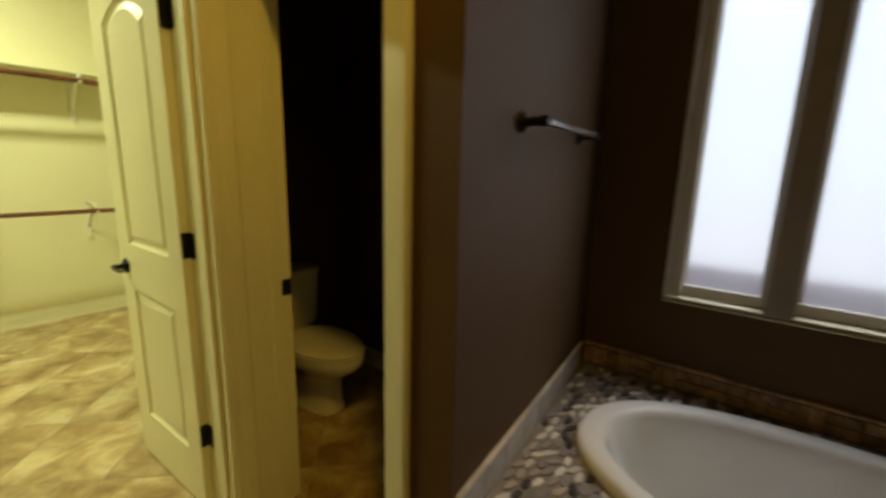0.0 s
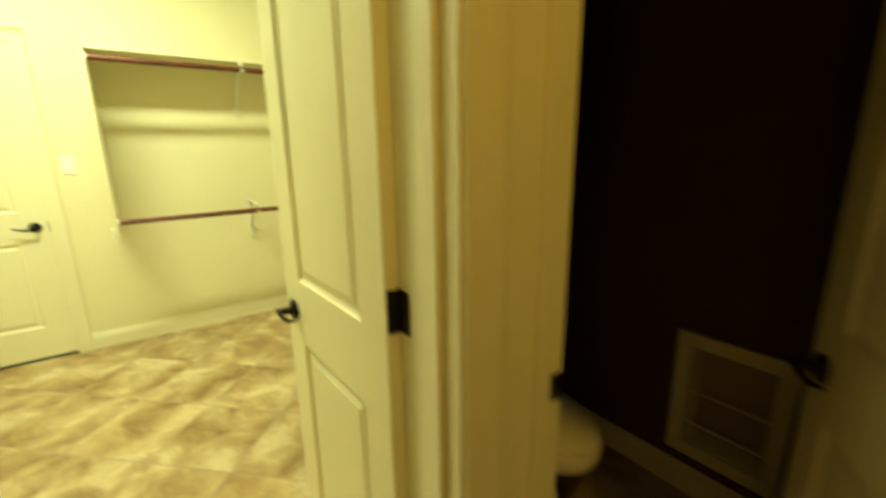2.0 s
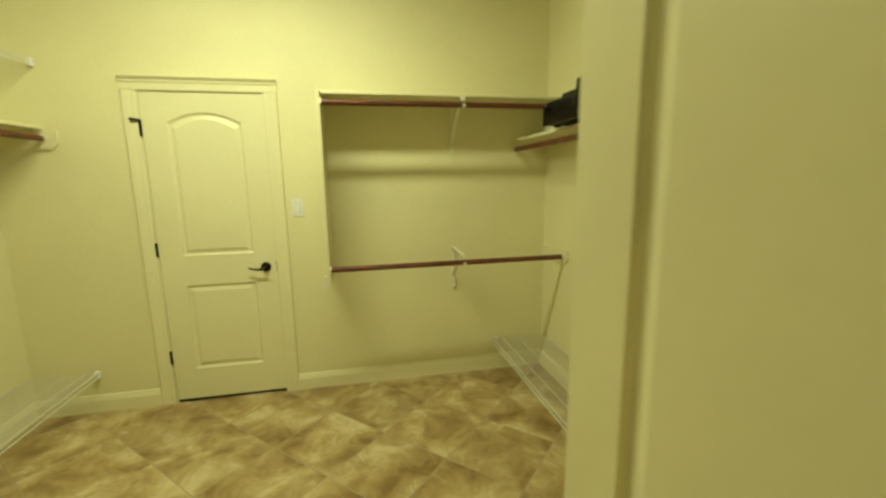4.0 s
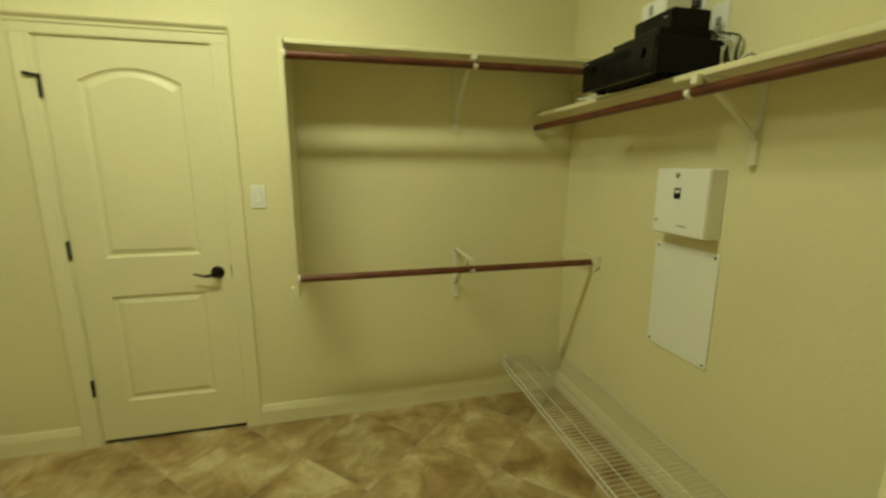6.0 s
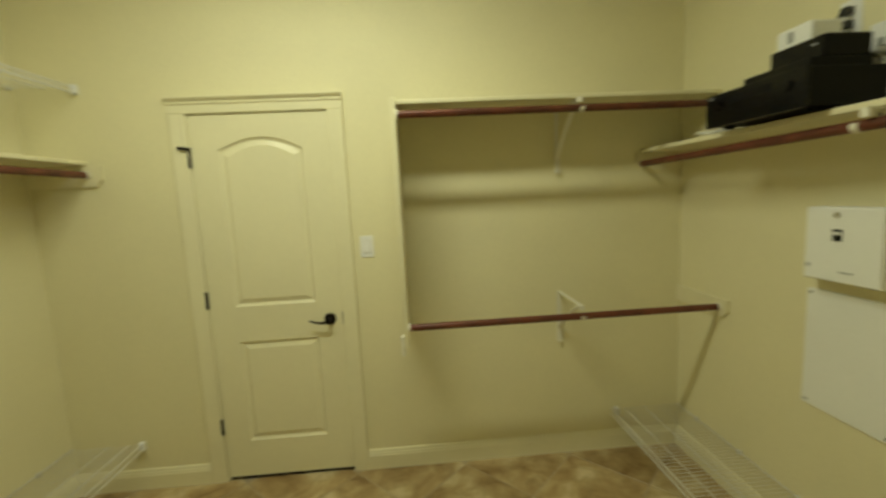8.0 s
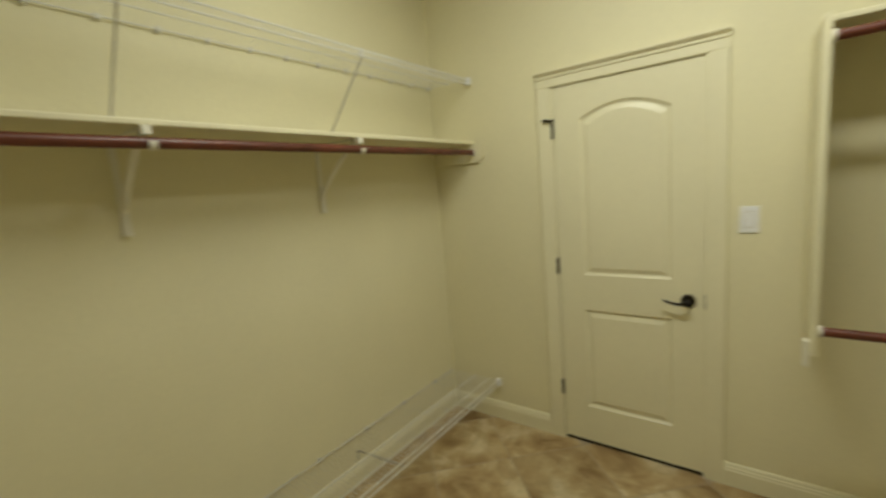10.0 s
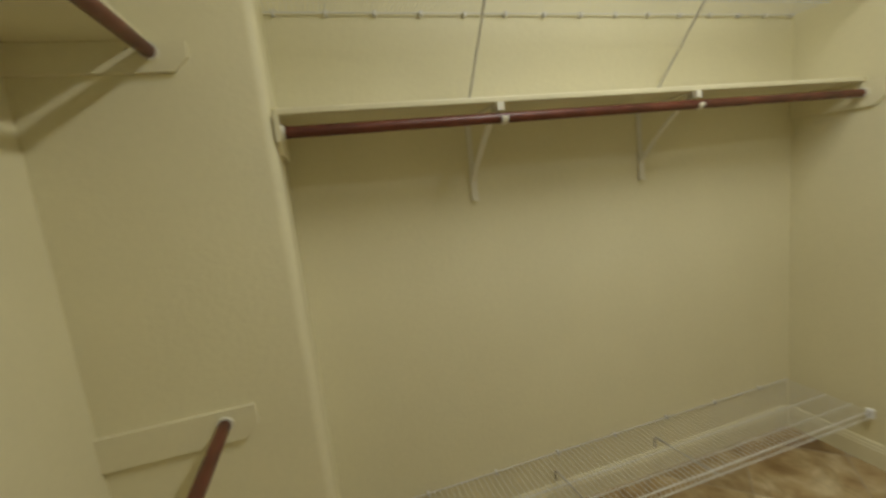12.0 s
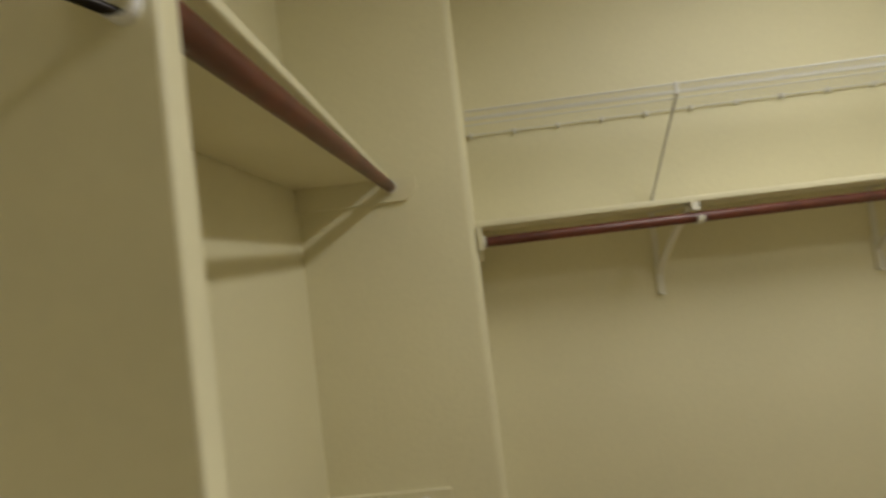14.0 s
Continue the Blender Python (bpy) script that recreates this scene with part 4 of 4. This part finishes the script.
part("casing", boxed(WIN_X - 0.014, WIN_X - 0.0005, WY1, WY1 + 0.022, WZ0, WZ1, 0.003, 1), VINYL, wn)
part("casing", boxed(WIN_X - 0.014, WIN_X - 0.0005, WY0 - 0.022, WY0, WZ0, WZ1, 0.003, 1), VINYL, wn)
fence = thing("garden_wall", (4.3, -0.3, -0.16), "reddish brick garden wall seen through frosted glass", "wall")
part("wall", boxed(4.2, 4.35, -7, 7, -0.16, 0.92), OUTSIDE, fence)

# ---- tub, deck, towel bar ----
DECK_Z = 0.415
TCX, TCY, TRX, TRY = 1.742, -0.605, 0.430, 0.835
deck = thing("tub_deck", (1.65, -0.9, 0), "stone tiled tub deck with pebble mosaic top", "tub deck", kind="structure")


def towel_y(x):
    return 0.307 + (x - TW) * (0.430 - 0.307) / (WIN_X - TW)


hole = [(p[0], p[1]) for p in ellipse(TCX, TCY, TRX - 0.03, TRY - 0.03, 0, 48)]
bm = bmesh.new()
outer = [(1.035, -2.6), (WIN_X - 0.001, -2.6), (WIN_X - 0.001, 0.428), (1.035, towel_y(1.035) - 0.001)]
rings = []
for z in (DECK_Z - 0.03, DECK_Z - 0.004):
    o = [bm.verts.new((*p, z)) for p in outer]
    h = [bm.verts.new((*p, z)) for p in hole]
    eo = [bm.edges.new((o[i], o[(i + 1) % 4])) for i in range(4)]
    eh = [bm.edges.new((h[i], h[(i + 1) % 48])) for i in range(48)]
    bmesh.ops.triangle_fill(bm, edges=eo + eh, use_beauty=True)
    rings.append((o, h))
for a, b, n in ((rings[0][0], rings[1][0], 4), (rings[0][1], rings[1][1], 48)):
    for i in range(n):
        bm.faces.new((a[i], a[(i + 1) % n], b[(i + 1) % n], b[i]))
part("deck_top", bm, MORTAR, deck)
part("deck_front", boxed(1.045, 1.075, -2.6, 0.30, 0, DECK_Z - 0.031), STONE_LIGHT, deck)

tub = thing("bathtub", (TCX, TCY, 0), "white oval drop-in bathtub in tiled deck", "bathtub")
prof = [(-0.028, -0.035), (-0.003, -0.006), (0.0, 0.014), (-0.004, 0.028), (-0.012, 0.037), (-0.024, 0.041), (-0.062, 0.039), (-0.072, 0.036), (-0.080, 0.028),
        (-0.088, 0.010), (-0.100, -0.05), (-0.120, -0.16), (-0.150, -0.27), (-0.20, -0.335), (-0.28, -0.355)]
bm = loft([ellipse(TCX, TCY, TRX + o, TRY + o * 1.25, DECK_Z + z, 72, 2.25) for o, z in prof], cap0=False, cap1=True)
part("shell", bm, ACRYLIC, tub, smooth=True)
bm = bmesh.new()
tube(bm, [(TCX, TCY - 0.3, DECK_Z - 0.354), (TCX, TCY - 0.3, DECK_Z - 0.350)], 0.035, 24)
part("drain", bm, CHROME, tub, "metal drain cover", smooth=True)

tb = thing("towel_bar", (1.6, towel_y(1.6), 1.49), "dark bronze towel bar on brown wall", "towel bar")
for x in (1.315, 1.885):
    y = towel_y(x)
    bm = bmesh.new()
    loft([[(x + r * math.cos(k * math.pi / 10), y - w, 1.492 + r * math.sin(k * math.pi / 10)) for k in range(20)]
          for r, w in ((0.030, 0.0005), (0.030, 0.006), (0.024, 0.014), (0.013, 0.020), (0.012, 0.058), (0.016, 0.066), (0.016, 0.078), (0.010, 0.084))], bm)
    part("post", bm, BLACK, tb, smooth=True)
bm = bmesh.new()
tube(bm, [(1.315, towel_y(1.315) - 0.070, 1.492), (1.885, towel_y(1.885) - 0.070, 1.492)], 0.0095, 16)
part("bar", bm, CHROME, tb, "metal bar catching window light", smooth=True)

# ---- toilet room ----
TX = 1.585
tl = thing("toilet", (TX, 1.75, 0), "white two-piece toilet with closed lid", "toilet")
rings = [ellipse(TX, 1.70, rx, ry, z * 0.926, 40, p, f) for z, rx, ry, p, f in (
    (0.0, 0.112, 0.20, 2.6, 0.90), (0.015, 0.114, 0.203, 2.6, 0.90), (0.035, 0.100, 0.195, 2.5, 0.90), (0.12, 0.094, 0.19, 2.3, 0.90), (0.20, 0.098, 0.195, 2.2, 0.95),
    (0.245, 0.118, 0.205, 2.1, 1.08), (0.285, 0.152, 0.22, 2.1, 1.30), (0.315, 0.174, 0.228, 2.1, 1.43), (0.345, 0.184, 0.23, 2.1, 1.48), (0.382, 0.187, 0.23, 2.1, 1.49), (0.388, 0.184, 0.23, 2.1, 1.48))]
part("bowl", loft(rings), PORCELAIN, tl, smooth=True)
part("seat", loft([ellipse(TX, 1.70, 0.186 + o, 0.20 + o, z, 44, 2.1, 1.68) for o, z in ((-0.004, 0.3595), (0.004, 0.3630), (0.004, 0.3750), (-0.002, 0.3790))]), SEAT, tl, smooth=True)
part("lid", loft([ellipse(TX, 1.70, 0.186 + o, 0.20 + o, z, 44, 2.1, 1.68) for o, z in ((-0.002, 0.3795), (0.003, 0.3830), (0.003, 0.3910), (-0.006, 0.3980), (-0.04, 0.4020), (-0.12, 0.4040))]), SEAT, tl, smooth=True)
part("deck_block", boxed(TX - 0.15, TX + 0.15, 1.86, 2.12, 0.18, 0.365, 0.03, 3), PORCELAIN, tl, smooth=True)


def round_rect(x0, x1, y0, y1, z):
    return ellipse((x0 + x1) / 2, (y0 + y1) / 2, (x1 - x0) / 2, (y1 - y0) / 2, z, 40, 6)


part("tank", loft([round_rect(TX - 0.19, TX + 0.19, 1.965, 2.135, 0.366), round_rect(TX - 0.205, TX + 0.205, 1.955, 2.138, 0.39), round_rect(TX - 0.222, TX + 0.222, 1.945, 2.14, 0.70)]),
     PORCELAIN, tl, smooth=True)
part("tank_lid", loft([round_rect(TX - 0.228 + o, TX + 0.228 - o, 1.938 + o, 2.142 - o / 2, z) for o, z in ((0.004, 0.7005), (0, 0.706), (0, 0.724), (0.006, 0.734), (0.03, 0.738))]), PORCELAIN, tl, smooth=True)
bm = bmesh.new()
tube(bm, [(TX - 0.17, 1.946, 0.655), (TX - 0.17, 1.925, 0.655), (TX - 0.11, 1.922, 0.650)], 0.007, 10)
part("flush_lever", bm, CHROME, tl, "metal flush lever", smooth=True)

mr = thing("magazine_rack", (2.105, 1.17, 0.17), "cream wooden magazine rack set in wall", "rack")
Y0, Y1, Z0, Z1 = 0.975, 1.355, 0.172, 0.690
for a in ((Y0, Y1, Z0, Z0 + 0.055), (Y0, Y1, Z1 - 0.055, Z1), (Y0, Y0 + 0.055, Z0 + 0.0555, Z1 - 0.0555), (Y1 - 0.055, Y1, Z0 + 0.0555, Z1 - 0.0555)):
    part("face_frame", boxed(2.085, 2.1045, *a, 0.003, 1), TRIM, mr)
part("back", boxed(2.1985, 2.2045, NY0 + 0.0005, NY1 - 0.0005, NZ0 + 0.0005, NZ1 - 0.0005), WINDOW_FRAME, mr, "darker back panel")
for a in ((NY0 + 0.0005, NY0 + 0.008, NZ0 + 0.0005, NZ1 - 0.0005), (NY1 - 0.008, NY1 - 0.0005, NZ0 + 0.0005, NZ1 - 0.0005),
          (NY0 + 0.0085, NY1 - 0.0085, NZ0 + 0.0005, NZ0 + 0.008), (NY0 + 0.0085, NY1 - 0.0085, NZ1 - 0.008, NZ1 - 0.0005)):
    part("side", boxed(2.1052, 2.198, *a), TRIM, mr)
for z in (0.300, 0.440):
    bm = bmesh.new()
    tube(bm, [(2.118, NY0 + 0.008, z), (2.118, NY1 - 0.008, z)], 0.0065, 10)
    part("rail", bm, TRIM, mr, smooth=True)

# ---- loose pieces: floor tiles, splash tiles, pebbles ----
TS = 0.443


def tile_mesh(name, size, thick, mat, bevel=0.003):
    bm = bmesh.new()
    box(bm, -size[0] / 2, size[0] / 2, -size[1] / 2, size[1] / 2, -thick, 0)
    top = [e for e in bm.edges if all(v.co.z > -0.001 for v in e.verts)]
    bmesh.ops.bevel(bm, geom=top, offset=bevel, segments=1, affect="EDGES")
    me = bpy.data.meshes.new(name)
    bm.to_mesh(me)
    bm.free()
    me.materials.append(mat)
    return me


def piece(name, me, parent, m):
    ob = new(name, me)
    ob.parent = parent
    ob.matrix_basis = Matrix.Translation(-ORIGIN.get(parent.name, Vector((0, 0, 0)))) @ m
    return ob


tile_me = tile_mesh("floor_tile", (TS - 0.004, TS - 0.004), 0.008, TILE)
half = TS / math.sqrt(2)
rng = random.Random(11)
for i in range(-30, 30):
    for j in range(-30, 30):
        if (i + j) % 2 == 0:
            continue
        x, y = 0.612 + i * half, 3.765 + j * half
        if -2.05 < x < 2.15 and -1.6 < y < 4.40 and not (x < -1.60 and y > 1.1) and not (x > 1.3 and y < 0.2) and not (x > 1.95 and y > 2.2):
            piece("floor_tile", tile_me, floor, Matrix.Translation((x, y, rng.uniform(-0.0004, 0.0004))) @ Matrix.Rotation(radians(45 + 90 * rng.randrange(4)), 4, "Z"))

# splash along the towel wall and under the window
splash_h = 0.116
ang = math.atan2(0.430 - 0.307, WIN_X - TW)
me_l = tile_mesh("splash_tile", (0.1502, splash_h - 0.022), 0.012, STONE_LIGHT, 0.002)
me_lc = tile_mesh("splash_cap", (0.1502, 0.018), 0.016, STONE_LIGHT, 0.004)
k = 0
while True:
    s = 0.03 + 0.074 + k * 0.151
    x = TW + s * math.cos(ang)
    if x > WIN_X - 0.09:
        break
    y = towel_y(x)
    rot = Matrix.Rotation(ang, 4, "Z") @ Matrix.Rotation(radians(90), 4, "X")
    piece("splash_tile", me_l, deck, Matrix.Translation((x, y - 0.0125, DECK_Z + (splash_h - 0.022) / 2 + 0.002)) @ rot)
    piece("splash_cap", me_lc, deck, Matrix.Translation((x, y - 0.0165, DECK_Z + splash_h - 0.008)) @ rot)
    k += 1
me_sc = tile_mesh("splash_cap", (0.198, 0.016), 0.018, STONE, 0.004)
rotw = Matrix.Rotation(radians(-90), 4, "Z") @ Matrix.Rotation(radians(90), 4, "X")
rng = random.Random(8)
sizes = (0.046, 0.066, 0.096)
end_x = TW + 0.029 * math.cos(ang)
part("splash_end", boxed(end_x - 0.010, end_x - 0.0005, towel_y(end_x) - 0.019, towel_y(end_x) - 0.001, DECK_Z - 0.003, DECK_Z + splash_h + 0.002, 0.003, 2), STONE, deck, "honey stone end strip")
me_s = [tile_mesh("splash_tile", (w, 0.088), 0.012, STONE, 0.003) for w in sizes]
me_h = [tile_mesh("splash_tile", (w, 0.042), 0.012, STONE, 0.003) for w in sizes]
y = 0.415
while y > -1.7:
    k = rng.randrange(3)
    at = y - sizes[k] / 2
    if k and rng.random() < 0.5:
        for z in (0.024, 0.070):
            piece("splash_tile", me_h[k], deck, Matrix.Translation((WIN_X - 0.0125, at, DECK_Z + z)) @ rotw)
    else:
        piece("splash_tile", me_s[k], deck, Matrix.Translation((WIN_X - 0.0125, at, DECK_Z + 0.047)) @ rotw)
    y -= sizes[k] + 0.003
for k in range(10):
    piece("splash_cap", me_sc, deck, Matrix.Translation((WIN_X - 0.0185, 0.312 - k * 0.2015, DECK_Z + 0.104)) @ rotw)


def pebble_mesh(mat, seed):
    r = random.Random(seed)
    n = 6
    shape = [(r.uniform(0.72, 1.12) * 0.0315 * math.cos(2 * math.pi * k / n), r.uniform(0.7, 1.18) * 0.0150 * math.sin(2 * math.pi * k / n)) for k in range(n)]
    bm = loft([[(x, y, -0.003) for x, y in shape], [(x, y, 0.0015) for x, y in shape], [(x * 0.86, y * 0.82, 0.003) for x, y in shape]], cap0=False)
    me = bpy.data.meshes.new("pebble")
    bm.to_mesh(me)
    bm.free()
    me.materials.append(mat)
    return me


pebbles = [pebble_mesh(m, i) for m in PEBBLES for i in range(3)]
rng = random.Random(21)
spots = []
y = 0.40
row = 0
while y > -1.0:
    x = 1.045 + (row % 2) * 0.031
    while x < WIN_X - 0.03:
        px, py = x + rng.uniform(-0.007, 0.007), y + rng.uniform(-0.004, 0.004)
        ex, ey = (px - TCX) / (TRX + 0.012), (py - TCY) / (TRY + 0.012)
        if py < towel_y(px) - 0.026 and ex * ex + ey * ey > 1:
            spots.append((px, py))
        x += 0.061
    y -= 0.0305
    row += 1
rest = bmesh.new()
for i, (px, py) in enumerate(sorted(spots, key=lambda p: -p[1] + 0.2 * p[0])):
    w = rng.choices(range(4), (4, 4, 4, 2))[0]
    me = pebbles[w * 3 + rng.randrange(3)]
    m = Matrix.Translation((px, py, DECK_Z)) @ Matrix.Rotation(rng.gauss(0, 0.35), 4, "Z")
    if i < 300:
        piece("pebble", me, deck, m)
    else:
        start = len(rest.verts)
        rest.from_mesh(me)
        rest.verts.ensure_lookup_table()
        new_verts = rest.verts[start:]
        bmesh.ops.transform(rest, matrix=m, verts=new_verts)
        for f in {f for v in new_verts for f in v.link_faces}:
            f.material_index = w
tagged(part("pebble_field", rest, PEBBLES, deck, "grey and white pebble mosaic", normals=False), kind="stuff")
